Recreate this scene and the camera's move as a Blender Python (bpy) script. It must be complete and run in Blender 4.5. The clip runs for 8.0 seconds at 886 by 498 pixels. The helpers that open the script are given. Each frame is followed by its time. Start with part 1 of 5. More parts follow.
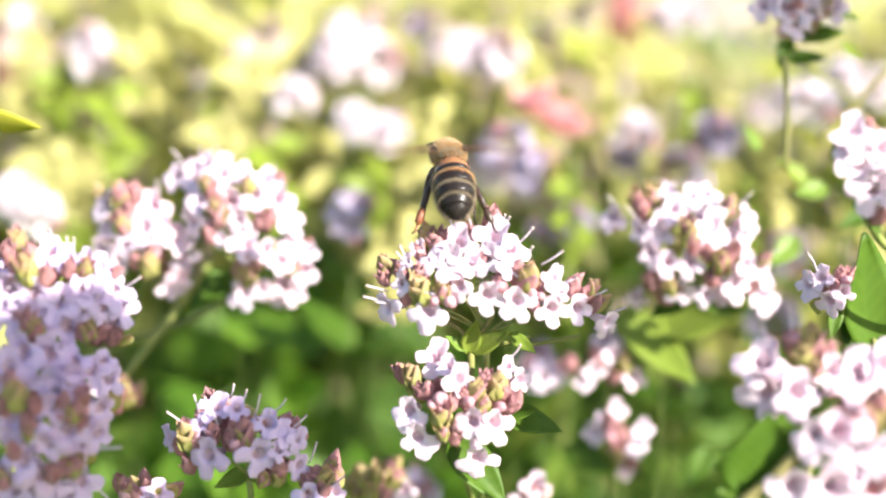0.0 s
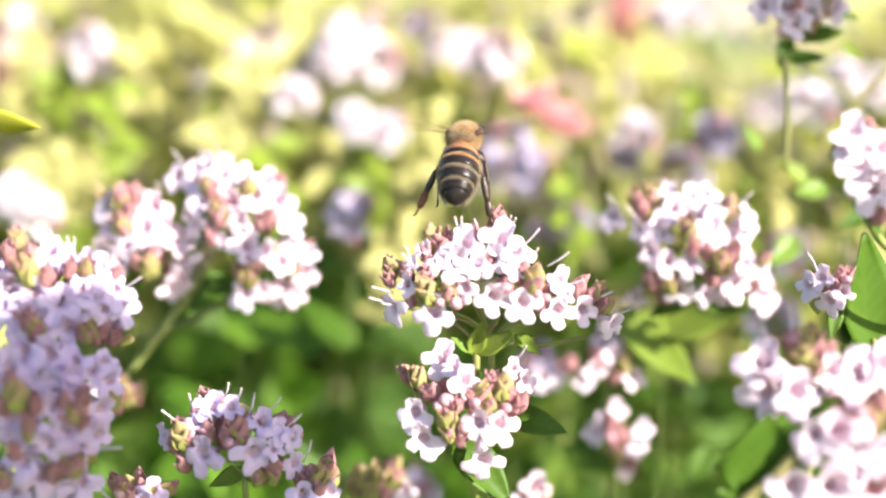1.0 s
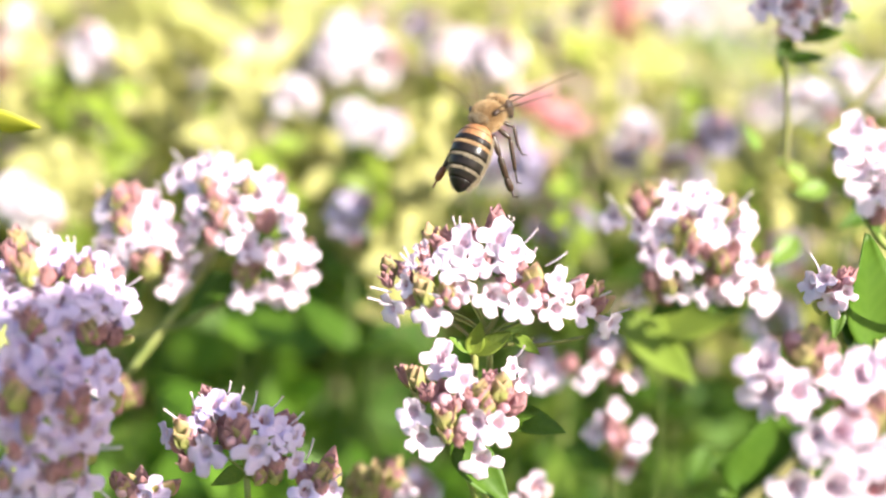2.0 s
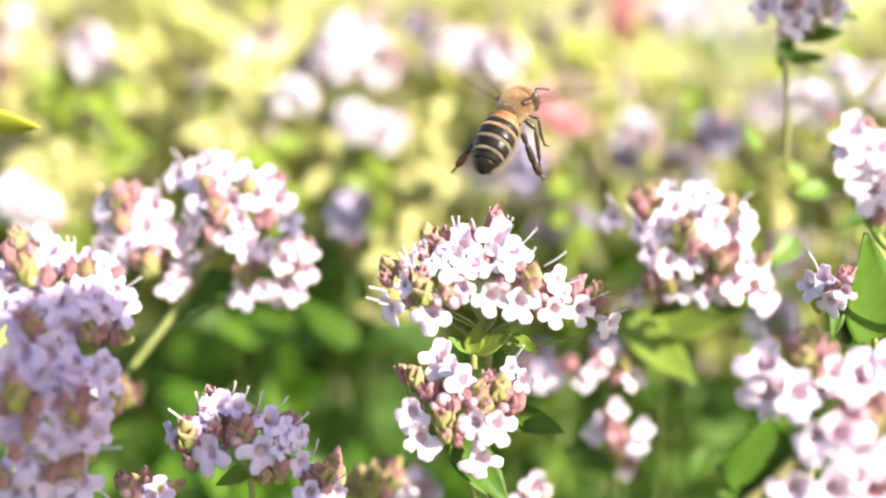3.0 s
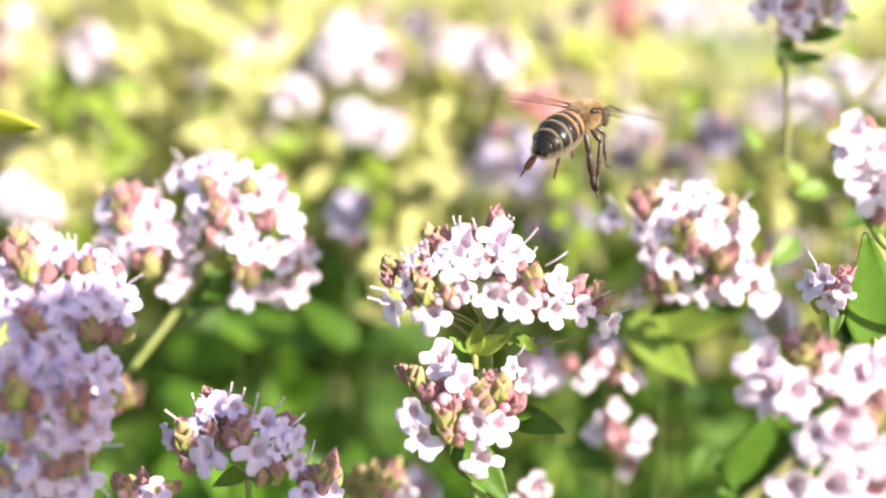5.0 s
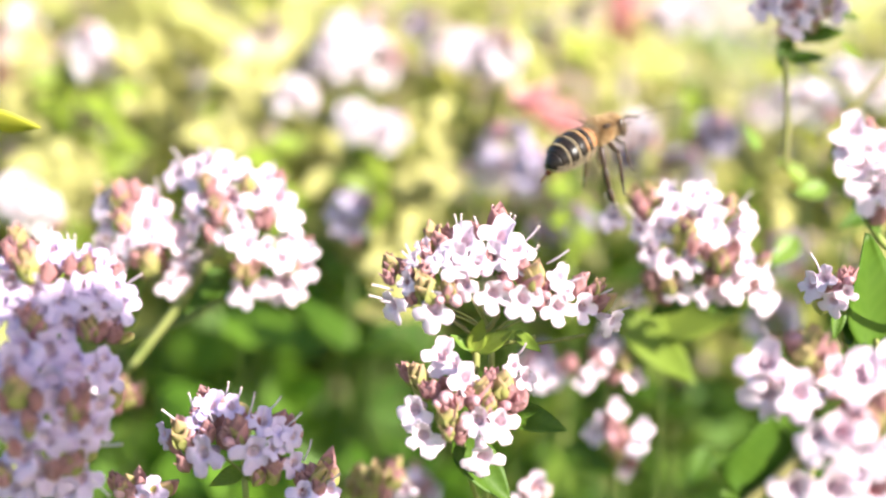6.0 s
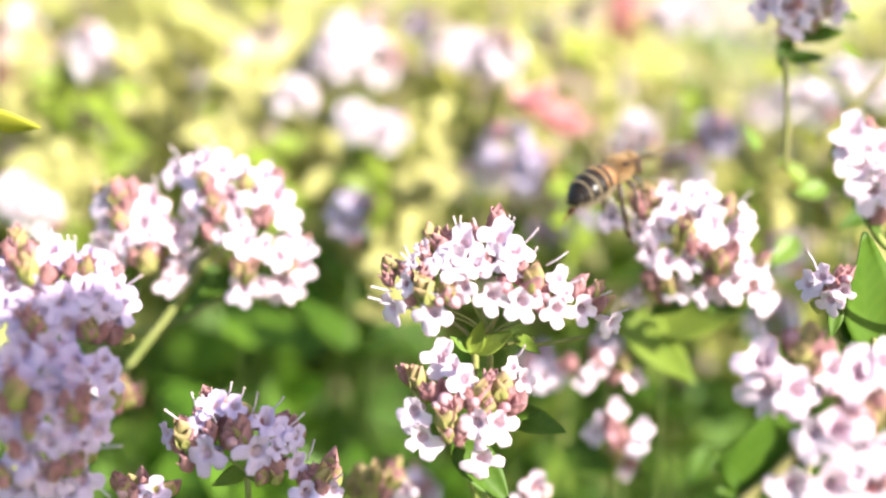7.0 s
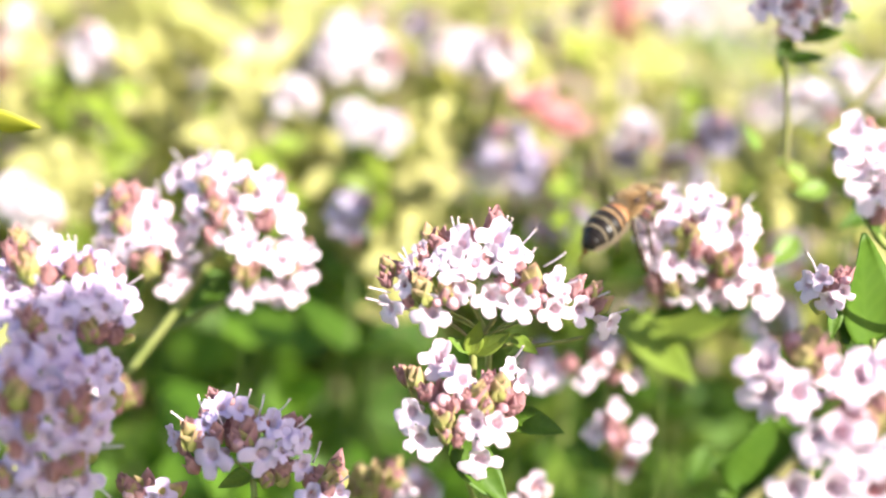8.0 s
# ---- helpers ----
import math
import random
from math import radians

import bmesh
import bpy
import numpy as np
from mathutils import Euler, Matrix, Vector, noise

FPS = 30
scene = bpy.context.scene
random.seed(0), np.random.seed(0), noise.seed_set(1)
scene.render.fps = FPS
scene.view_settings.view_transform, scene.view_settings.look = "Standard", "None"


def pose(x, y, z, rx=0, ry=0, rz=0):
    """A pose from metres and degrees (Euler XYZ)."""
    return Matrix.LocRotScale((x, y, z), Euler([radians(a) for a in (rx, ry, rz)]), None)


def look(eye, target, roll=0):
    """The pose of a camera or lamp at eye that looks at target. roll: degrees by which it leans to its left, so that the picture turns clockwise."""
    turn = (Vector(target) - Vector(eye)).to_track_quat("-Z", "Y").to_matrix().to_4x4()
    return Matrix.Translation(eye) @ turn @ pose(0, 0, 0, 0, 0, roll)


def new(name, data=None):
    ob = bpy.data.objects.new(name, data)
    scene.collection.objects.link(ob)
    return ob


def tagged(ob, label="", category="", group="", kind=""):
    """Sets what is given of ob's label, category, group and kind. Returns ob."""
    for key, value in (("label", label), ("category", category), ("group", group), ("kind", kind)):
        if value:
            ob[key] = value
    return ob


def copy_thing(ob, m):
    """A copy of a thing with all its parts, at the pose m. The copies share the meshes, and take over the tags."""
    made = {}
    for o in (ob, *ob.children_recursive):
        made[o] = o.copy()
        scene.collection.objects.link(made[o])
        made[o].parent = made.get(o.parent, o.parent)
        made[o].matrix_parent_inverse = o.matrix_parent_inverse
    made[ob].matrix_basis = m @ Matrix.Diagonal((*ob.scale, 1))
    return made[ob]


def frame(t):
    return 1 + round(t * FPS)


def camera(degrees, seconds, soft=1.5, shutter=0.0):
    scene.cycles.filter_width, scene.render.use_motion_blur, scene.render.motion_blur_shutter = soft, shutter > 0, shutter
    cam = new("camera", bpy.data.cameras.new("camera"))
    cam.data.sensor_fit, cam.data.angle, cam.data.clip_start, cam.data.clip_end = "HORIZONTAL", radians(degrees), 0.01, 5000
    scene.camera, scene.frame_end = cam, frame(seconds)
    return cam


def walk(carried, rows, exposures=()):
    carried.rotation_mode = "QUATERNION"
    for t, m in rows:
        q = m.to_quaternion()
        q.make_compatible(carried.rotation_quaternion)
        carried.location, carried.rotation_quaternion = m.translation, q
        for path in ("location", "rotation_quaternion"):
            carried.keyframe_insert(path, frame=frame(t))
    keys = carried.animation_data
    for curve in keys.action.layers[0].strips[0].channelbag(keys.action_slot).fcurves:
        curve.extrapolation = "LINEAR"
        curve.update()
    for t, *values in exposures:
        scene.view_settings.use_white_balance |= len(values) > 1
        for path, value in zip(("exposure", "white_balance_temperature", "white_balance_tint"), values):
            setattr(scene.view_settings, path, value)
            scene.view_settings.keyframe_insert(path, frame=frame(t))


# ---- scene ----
MM = 0.001

# camera on a tripod, a hand's width from the blossoms
cam = camera(40, 8.0, soft=2.2, shutter=0.5)
EYE = (0.0, 0.0, 0.530)
cam.data.dof.use_dof = True
cam.data.dof.focus_distance = 0.1135
cam.data.dof.aperture_fstop = 11.0
walk(cam, [(0.0, pose(*EYE, 75, 0, 0)), (8.0, pose(*EYE, 75, 0, 0))])

# ---- light ----
SUN_FROM = Vector((0.69, -0.50, 0.46))
world = bpy.data.worlds.new("world")
scene.world = world
world.use_nodes = True
sky = world.node_tree.nodes.new("ShaderNodeTexSky")
sky.sky_type, sky.sun_disc = "NISHITA", False
sky.sun_elevation, sky.sun_rotation = radians(28.4), radians(126)
back = world.node_tree.nodes["Background"]
back.inputs["Strength"].default_value = 0.100
world.node_tree.links.new(sky.outputs["Color"], back.inputs["Color"])
sun = new("sun", bpy.data.lights.new("sun", "SUN"))
sun.data.energy, sun.data.angle, sun.data.color = 5.0, radians(0.55), (1.0, 0.945, 0.87)
sun.matrix_world = look(SUN_FROM * 5, (0, 0, 0))
scene.view_settings.exposure = 1.48


# ---- materials ----
def surface(name, low, high, scale, rough=0.6, through_light=0.0, bump=0.0, gloss=0.4, vary=0.5, other=None, island=False, metal=0.0, streak=(1, 1, 1), foot=None, veins=False):
    """Two noises mix low and high; the object's (or island's) random number pulls towards other."""
    m = bpy.data.materials.new(name)
    m.use_nodes = True
    t = m.node_tree
    n, l = t.nodes, t.links
    p, out = n["Principled BSDF"], n["Material Output"]
    co = n.new("ShaderNodeTexCoord")
    mp = n.new("ShaderNodeMapping")
    mp.inputs["Scale"].default_value = streak
    l.new(co.outputs["Object"], mp.inputs["Vector"])
    fine, broad = n.new("ShaderNodeTexNoise"), n.new("ShaderNodeTexNoise")
    for node, s in ((fine, scale), (broad, scale * 0.17)):
        node.inputs["Scale"].default_value = s
        node.inputs["Detail"].default_value = 3
        l.new(mp.outputs["Vector"], node.inputs["Vector"])
    add = n.new("ShaderNodeMath")
    add.operation = "ADD"
    l.new(fine.outputs["Fac"], add.inputs[0])
    l.new(broad.outputs["Fac"], add.inputs[1])
    rng = n.new("ShaderNodeMapRange")
    rng.inputs["From Min"].default_value, rng.inputs["From Max"].default_value = 0.72, 1.28
    l.new(add.outputs["Value"], rng.inputs["Value"])
    mix = n.new("ShaderNodeMix")
    mix.data_type = "RGBA"
    mix.inputs["A"].default_value, mix.inputs["B"].default_value = (*low, 1), (*high, 1)
    l.new(rng.outputs["Result"], mix.inputs["Factor"])
    col = mix.outputs["Result"]
    if foot:
        sep = n.new("ShaderNodeSeparateXYZ")
        l.new(co.outputs["Object"], sep.inputs["Vector"])
        along = n.new("ShaderNodeMapRange")
        along.inputs["From Min"].default_value, along.inputs["From Max"].default_value = 0.0012, 0.0027
        l.new(sep.outputs["Z"], along.inputs["Value"])
        mf = n.new("ShaderNodeMix")
        mf.data_type = "RGBA"
        l.new(along.outputs["Result"], mf.inputs["Factor"])
        mf.inputs["A"].default_value = (*foot, 1)
        l.new(col, mf.inputs["B"])
        col = mf.outputs["Result"]
    if other:
        rnd = n.new("ShaderNodeNewGeometry").outputs["Random Per Island"] if island else n.new("ShaderNodeObjectInfo").outputs["Random"]
        mul = n.new("ShaderNodeMath")
        mul.operation = "MULTIPLY"
        mul.inputs[1].default_value = vary
        l.new(rnd, mul.inputs[0])
        mix2 = n.new("ShaderNodeMix")
        mix2.data_type = "RGBA"
        l.new(mul.outputs["Value"], mix2.inputs["Factor"])
        l.new(col, mix2.inputs["A"])
        mix2.inputs["B"].default_value = (*other, 1)
        col = mix2.outputs["Result"]
    l.new(col, p.inputs["Base Color"])
    p.inputs["Roughness"].default_value = rough
    p.inputs["Specular IOR Level"].default_value = gloss
    p.inputs["Metallic"].default_value = metal
    if bump:
        b = n.new("ShaderNodeBump")
        b.inputs["Strength"].default_value = bump
        b.inputs["Distance"].default_value = 0.0002
        l.new(fine.outputs["Fac"], b.inputs["Height"])
        if veins:
            sx = n.new("ShaderNodeSeparateXYZ")
            l.new(co.outputs["Object"], sx.inputs["Vector"])
            side, slope, less, wave = [n.new("ShaderNodeMath") for _ in range(4)]
            side.operation, slope.operation, less.operation, wave.operation = "ABSOLUTE", "MULTIPLY", "SUBTRACT", "PINGPONG"
            l.new(sx.outputs["X"], side.inputs[0])
            l.new(side.outputs[0], slope.inputs[0])
            slope.inputs[1].default_value = 0.8
            l.new(sx.outputs["Z"], less.inputs[0])
            l.new(slope.outputs[0], less.inputs[1])
            l.new(less.outputs[0], wave.inputs[0])
            wave.inputs[1].default_value = 0.00035
            rib = n.new("ShaderNodeMath")
            rib.operation = "MINIMUM"
            l.new(wave.outputs[0], rib.inputs[0])
            l.new(side.outputs[0], rib.inputs[1])
            soft_rib = n.new("ShaderNodeMapRange")
            soft_rib.inputs["From Max"].default_value = 0.00025
            soft_rib.inputs["To Min"].default_value = 0.78
            l.new(rib.outputs[0], soft_rib.inputs["Value"])
            sum_h = n.new("ShaderNodeMath")
            sum_h.operation = "ADD"
            l.new(soft_rib.outputs["Result"], sum_h.inputs[0])
            l.new(fine.outputs["Fac"], sum_h.inputs[1])
            l.new(sum_h.outputs[0], b.inputs["Height"])
            tint = n.new("ShaderNodeMix")
            tint.data_type = "RGBA"
            l.new(soft_rib.outputs["Result"], tint.inputs["Factor"])
            tint.inputs["A"].default_value = (high[0] * 1.15, high[1] * 1.08, high[2] * 1.2, 1)
            l.new(col, tint.inputs["B"])
            col = tint.outputs["Result"]
            l.new(col, p.inputs["Base Color"])
        l.new(b.outputs["Normal"], p.inputs["Normal"])
    if through_light:
        tr = n.new("ShaderNodeBsdfTranslucent")
        l.new(col, tr.inputs["Color"])
        ms = n.new("ShaderNodeMixShader")
        ms.inputs["Fac"].default_value = through_light
        l.new(p.outputs["BSDF"], ms.inputs[1])
        l.new(tr.outputs["BSDF"], ms.inputs[2])
        l.new(ms.outputs["Shader"], out.inputs["Surface"])
    return m


PETAL = surface("petal", (0.86, 0.66, 0.75), (0.95, 0.82, 0.87), 700, 0.6, 0.32, 0.35, 0.3, 0.6, (0.83, 0.74, 0.86))
PETAL_VIOLET = surface("petal_violet", (0.74, 0.55, 0.74), (0.86, 0.71, 0.85), 700, 0.6, 0.34, 0.35, 0.3, 0.6, (0.68, 0.60, 0.86))
THROAT = surface("throat", (0.70, 0.50, 0.57), (0.84, 0.68, 0.73), 1500, 0.6, 0.25, 0.2)
STAMEN = surface("stamen", (0.72, 0.58, 0.68), (0.85, 0.76, 0.80), 1500, 0.5, 0.2)
ANTHER = surface("anther", (0.40, 0.30, 0.34), (0.60, 0.48, 0.42), 2500, 0.7)
BRACT = surface("bract", (0.34, 0.14, 0.16), (0.60, 0.34, 0.32), 1500, 0.6, 0.32, 0.9, 0.25, 0.6, (0.64, 0.36, 0.38), foot=(0.50, 0.24, 0.24))
BRACT_GREEN = surface("bract_green", (0.48, 0.24, 0.20), (0.58, 0.40, 0.24), 1500, 0.6, 0.32, 0.9, 0.25, 0.3, (0.54, 0.40, 0.20), foot=(0.42, 0.43, 0.13))
BUD = surface("bud", (0.60, 0.28, 0.32), (0.74, 0.46, 0.50), 900, 0.5, 0.25, 0.2, 0.4, 0.5, (0.74, 0.52, 0.56))
LEAF = surface("leaf", (0.055, 0.13, 0.011), (0.11, 0.21, 0.02), 420, 0.5, 0.4, 0.5, 0.3, 0.5, (0.15, 0.24, 0.025), veins=True)
LEAF_BRIGHT = surface("leaf_bright", (0.14, 0.26, 0.03), (0.26, 0.38, 0.05), 300, 0.45, 0.45, 0.4, 0.4, 0.7, (0.30, 0.34, 0.05), veins=True)
# these two leaf colours are lightened to carry the sun on far shoots
LEAF_LIME_SUN = surface("leaf_lime_sun", (0.50, 0.49, 0.14), (0.70, 0.64, 0.32), 300, 0.5, 0.5, 0.3)
LEAF_VIVID_SUN = surface("leaf_vivid_sun", (0.23, 0.33, 0.03), (0.38, 0.45, 0.07), 300, 0.5, 0.5, 0.3)
LEAF_YELLOW = surface("leaf_yellow", (0.52, 0.52, 0.05), (0.68, 0.62, 0.09), 300, 0.5, 0.4, 0.4)
STEM = surface("stem", (0.18, 0.25, 0.05), (0.32, 0.34, 0.11), 500, 0.6, 0.0, 0.5, 0.25, 0.4, (0.22, 0.14, 0.08))
STEM_DARK = surface("stem_dark", (0.06, 0.11, 0.02), (0.13, 0.19, 0.04), 300, 0.6, 0.0, 0.4, 0.25, 0.4, (0.12, 0.10, 0.05))
STEM_LIGHT = surface("stem_light", (0.16, 0.19, 0.04), (0.27, 0.28, 0.08), 600, 0.6, 0.15, 0.6, 0.25, 0.4, (0.36, 0.24, 0.14))
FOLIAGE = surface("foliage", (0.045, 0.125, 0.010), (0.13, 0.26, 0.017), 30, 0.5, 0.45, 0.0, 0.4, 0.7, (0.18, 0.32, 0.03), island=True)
# sunlight on the far leaves is put into the next two pale yellow-greens
GOLDEN_SUN_TINT = surface("golden_foliage", (0.29, 0.35, 0.06), (0.48, 0.50, 0.11), 30, 0.5, 0.45, 0.0, 0.3, 1.0, (0.58, 0.50, 0.28), island=True)
LEAF_SUN_TINT = surface("leaf_sun_tint", (0.50, 0.49, 0.10), (0.76, 0.68, 0.33), 30, 0.5, 0.55, 0.0, 0.35, 0.6, (0.30, 0.38, 0.06), island=True)
FADED = surface("faded_bract", (0.40, 0.30, 0.23), (0.62, 0.50, 0.42), 40, 0.7, 0.4, 0.0, 0.2, 0.9, (0.56, 0.40, 0.42), island=True)
DRY = surface("dry_stalk", (0.14, 0.16, 0.05), (0.28, 0.24, 0.12), 200, 0.8, 0.0, 0.3, 0.2, 0.5, (0.20, 0.22, 0.08), island=True)
SOIL = surface("soil", (0.34, 0.29, 0.20), (0.55, 0.49, 0.38), 9, 0.95, 0.0, 0.6, 0.1)
CORAL = surface("coral_petal", (0.86, 0.44, 0.45), (0.92, 0.60, 0.60), 300, 0.6, 0.35, 0.2, 0.3, 0.5, (0.88, 0.60, 0.60))
BLACK = surface("bee_black", (0.010, 0.008, 0.007), (0.024, 0.017, 0.014), 2500, 0.3, 0.0, 0.15, 0.26)
ORANGE = surface("bee_orange", (0.24, 0.10, 0.04), (0.40, 0.19, 0.08), 2500, 0.4, 0.0, 0.3, 0.5)
TAN = surface("bee_band", (0.16, 0.12, 0.08), (0.28, 0.23, 0.16), 4000, 0.8, 0.0, 0.6, 0.2)
THORAX = surface("bee_thorax", (0.16, 0.09, 0.04), (0.28, 0.17, 0.08), 3000, 0.8, 0.0, 0.6, 0.2)
FUR = surface("bee_fur", (0.54, 0.36, 0.18), (0.72, 0.53, 0.30), 1500, 0.7, 0.3, 0.0, 0.2, 0.7, (0.64, 0.50, 0.32), island=True)
FUR_PALE = surface("bee_fur_pale", (0.27, 0.20, 0.12), (0.40, 0.32, 0.21), 1500, 0.7, 0.2, 0.0, 0.2, 0.6, (0.48, 0.42, 0.32), island=True)
BELLY = surface("bee_belly", (0.42, 0.32, 0.18), (0.60, 0.50, 0.32), 2500, 0.6, 0.1, 0.3, 0.3)
LEG = surface("bee_leg", (0.025, 0.015, 0.010), (0.07, 0.035, 0.02), 2500, 0.4, 0.0, 0.4, 0.5)
# reddish brown foot, its orange partly sun glow painted in
LEG_RUST_LIT = surface("bee_leg_rust_lit", (0.16, 0.05, 0.022), (0.32, 0.11, 0.045), 2500, 0.4, 0.1, 0.4, 0.5)
EYE_BLACK = surface("bee_eye", (0.04, 0.026, 0.02), (0.08, 0.05, 0.035), 6000, 0.35, 0.0, 0.3, 0.6)


def wing_material():
    m = bpy.data.materials.new("bee_wing")
    m.use_nodes = True
    n, l = m.node_tree.nodes, m.node_tree.links
    p = n["Principled BSDF"]
    p.inputs["Base Color"].default_value = (0.42, 0.30, 0.20, 1)
    p.inputs["Roughness"].default_value = 0.25
    clear = n.new("ShaderNodeBsdfTransparent")
    tex = n.new("ShaderNodeTexNoise")
    tex.inputs["Scale"].default_value = 600
    co = n.new("ShaderNodeTexCoord")
    l.new(co.outputs["Object"], tex.inputs["Vector"])
    rng = n.new("ShaderNodeMapRange")
    rng.inputs["To Min"].default_value, rng.inputs["To Max"].default_value = 0.02, 0.07
    l.new(tex.outputs["Fac"], rng.inputs["Value"])
    ms = n.new("ShaderNodeMixShader")
    l.new(rng.outputs["Result"], ms.inputs["Fac"])
    l.new(clear.outputs["BSDF"], ms.inputs[1])
    l.new(p.outputs["BSDF"], ms.inputs[2])
    l.new(ms.outputs["Shader"], n["Material Output"].inputs["Surface"])
    return m


WING = wing_material()
VEIN = surface("wing_vein", (0.10, 0.05, 0.03), (0.18, 0.10, 0.05), 2500, 0.5)


# ---- mesh helpers ----
def mesh_of(name, verts, faces, mats, slots=None, smooth=True):
    me = bpy.data.meshes.new(name)
    me.from_pydata([tuple(v) for v in verts], [], faces)
    for m in mats:
        me.materials.append(m)
    if slots is not None:
        me.polygons.foreach_set("material_index", slots)
    if smooth:
        me.polygons.foreach_set("use_smooth", [True] * len(me.polygons))
    me.update()
    return me


def piece(name, me, parent, m=None, label=""):
    ob = new(name, me)
    ob.parent = parent
    if m is not None:
        ob.matrix_basis = m
    return tagged(ob, label)


def rings(rows, closed=True, cap=True):
    """Faces between rows of points of equal length; cap closes first and last row."""
    k = len(rows[0])
    verts = [v for r in rows for v in r]
    faces = []
    for i in range(len(rows) - 1):
        for j in range(k if closed else k - 1):
            a, b = i * k + j, i * k + (j + 1) % k
            faces.append((a, b, b + k, a + k))
    if cap:
        faces.append(tuple(reversed(range(k))))
        faces.append(tuple(range((len(rows) - 1) * k, len(rows) * k)))
    return verts, faces


def tube(points, radii, seg=8):
    rows = []
    pts = [Vector(p) for p in points]
    for i, p in enumerate(pts):
        d = (pts[min(i + 1, len(pts) - 1)] - pts[max(i - 1, 0)]).normalized()
        side = d.cross(Vector((0.31, 0.95, 0.05))).normalized()
        up = d.cross(side)
        r = radii[i] if isinstance(radii, (list, tuple)) else radii
        rows.append([p + (side * math.cos(2 * math.pi * k / seg) + up * math.sin(2 * math.pi * k / seg)) * r for k in range(seg)])
    return rings(rows)


def join(*shapes):
    verts, faces = [], []
    for v, f in shapes:
        o = len(verts)
        verts += list(v)
        faces += [tuple(i + o for i in q) for q in f]
    return verts, faces


def blob(centre, size, seg=14, rows=9):
    out = []
    for i in range(rows):
        a = math.pi * (i + 0.15) / (rows - 0.7) - math.pi / 2
        out.append([Vector((centre[0] + size[0] * math.cos(a) * math.cos(2 * math.pi * k / seg), centre[1] + size[1] * math.cos(a) * math.sin(2 * math.pi * k / seg),
                            centre[2] + size[2] * math.sin(a))) for k in range(seg)])
    return rings(out)


def bend(points, n=12):
    """A smooth line through a few points."""
    pts = [Vector(p) for p in points]
    pts = [pts[0] * 2 - pts[1]] + pts + [pts[-1] * 2 - pts[-2]]
    out = []
    for i in range(1, len(pts) - 2):
        a, b, c, d = pts[i - 1:i + 3]
        for k in range(n):
            t = k / n
            out.append(0.5 * ((2 * b) + (c - a) * t + (2 * a - 5 * b + 4 * c - d) * t * t + (3 * b - a - 3 * c + d) * t ** 3))
    return out + [pts[-2]]


# ---- the parts of an oregano plant ----
def corolla(seed, petal, seg=30):
    """Two-lipped blossom: mouth towards +z, upper lip towards +y, tube base at the origin; length 2.6 mm, about 3.6 mm across."""
    rnd = random.Random(seed)
    lobes = [(90, 47, 1.6), (-90, 32, 2.2), (-22, 33, 2.05), (202, 33, 2.05)]
    lobes = [(c + rnd.uniform(-8, 8), w * rnd.uniform(0.92, 1.08), r * rnd.uniform(0.88, 1.12)) for c, w, r in lobes]

    def reach(a):
        best = 1.02
        for c, w, r in lobes:
            d = (a - c + 180) % 360 - 180
            x = min(abs(d) / w, 1)
            s = (1 - x ** 2.6) ** 0.6
            if 60 < c < 120:
                s *= 1 - 0.22 * math.exp(-(d / 10) ** 2)
            best = max(best, 1.02 + (r - 1.02) * s)
        return best

    hood, flare = rnd.uniform(0.35, 0.9), rnd.uniform(0.1, 0.6)

    def lip(a, s):
        up = max(0.0, math.sin(radians(a)))
        return 2.5 + up * hood * s - (1 - up) * (flare * s * s - 0.3 * s)

    ang = [360 * k / seg for k in range(seg)]
    wob = [rnd.uniform(-0.11, 0.11) for _ in ang]
    ring = lambda r, z: [Vector((r * math.cos(radians(a)), r * math.sin(radians(a)), z)) for a in ang]
    edge = lambda r0, s, k, a, dz: Vector(((r0 + (reach(a) - r0) * s) * math.cos(radians(a)), (r0 + (reach(a) - r0) * s) * math.sin(radians(a)), lip(a, s) + wob[k] * s * 2 + dz))
    rows = [ring(0.2, 1.4), ring(0.42, 1.75), ring(0.56, 2.2)]
    for s in (0.0, 0.3, 0.65, 0.9, 1.0):
        rows.append([edge(0.64, s, k, a, 0) for k, a in enumerate(ang)])
    for s in (0.95, 0.5, 0.05):
        rows.append([edge(0.72, s, k, a, -0.08) for k, a in enumerate(ang)])
    rows.append(ring(0.6, 1.5))
    rows.append(ring(0.42, 0.0))
    v, f = rings(rows)
    slots = [1 if i < 2 * seg else 0 for i in range(len(f))]
    slots[-2] = 1
    return mesh_of("corolla", [q * MM for q in v], f, [petal, THROAT], slots)


def scale_leaf(name, mats, length, width, cup, n=7, thick=0.1, wave=0.0, tip=1.3, droop=0.0):
    """A pointed leaf along +z, cupped about its midrib towards -y; in millimetres."""
    rows = []
    for i in range(n + 1):
        t = i / n
        w = width * 0.5 * (math.sin(math.pi * min(1, t ** 0.72)) ** 0.9 * (1 - 0.25 * t ** tip) + (0.10 if i == 0 else 0.02))
        front, rear = [], []
        for j in range(-3, 4):
            s = j / 3
            y = -cup * (s * s) * w - droop * length * t * t + wave * math.sin(t * 9 + s * 2) * abs(s)
            front.append(Vector((s * w, y - thick * 0.5 * (1 - 0.6 * s * s), t * length)))
            rear.append(Vector((s * w, y + thick * 0.5 * (1 - 0.6 * s * s), t * length)))
        rows.append(front + rear[::-1])
    v, f = rings(rows)
    return mesh_of(name, [q * MM for q in v], f, mats)


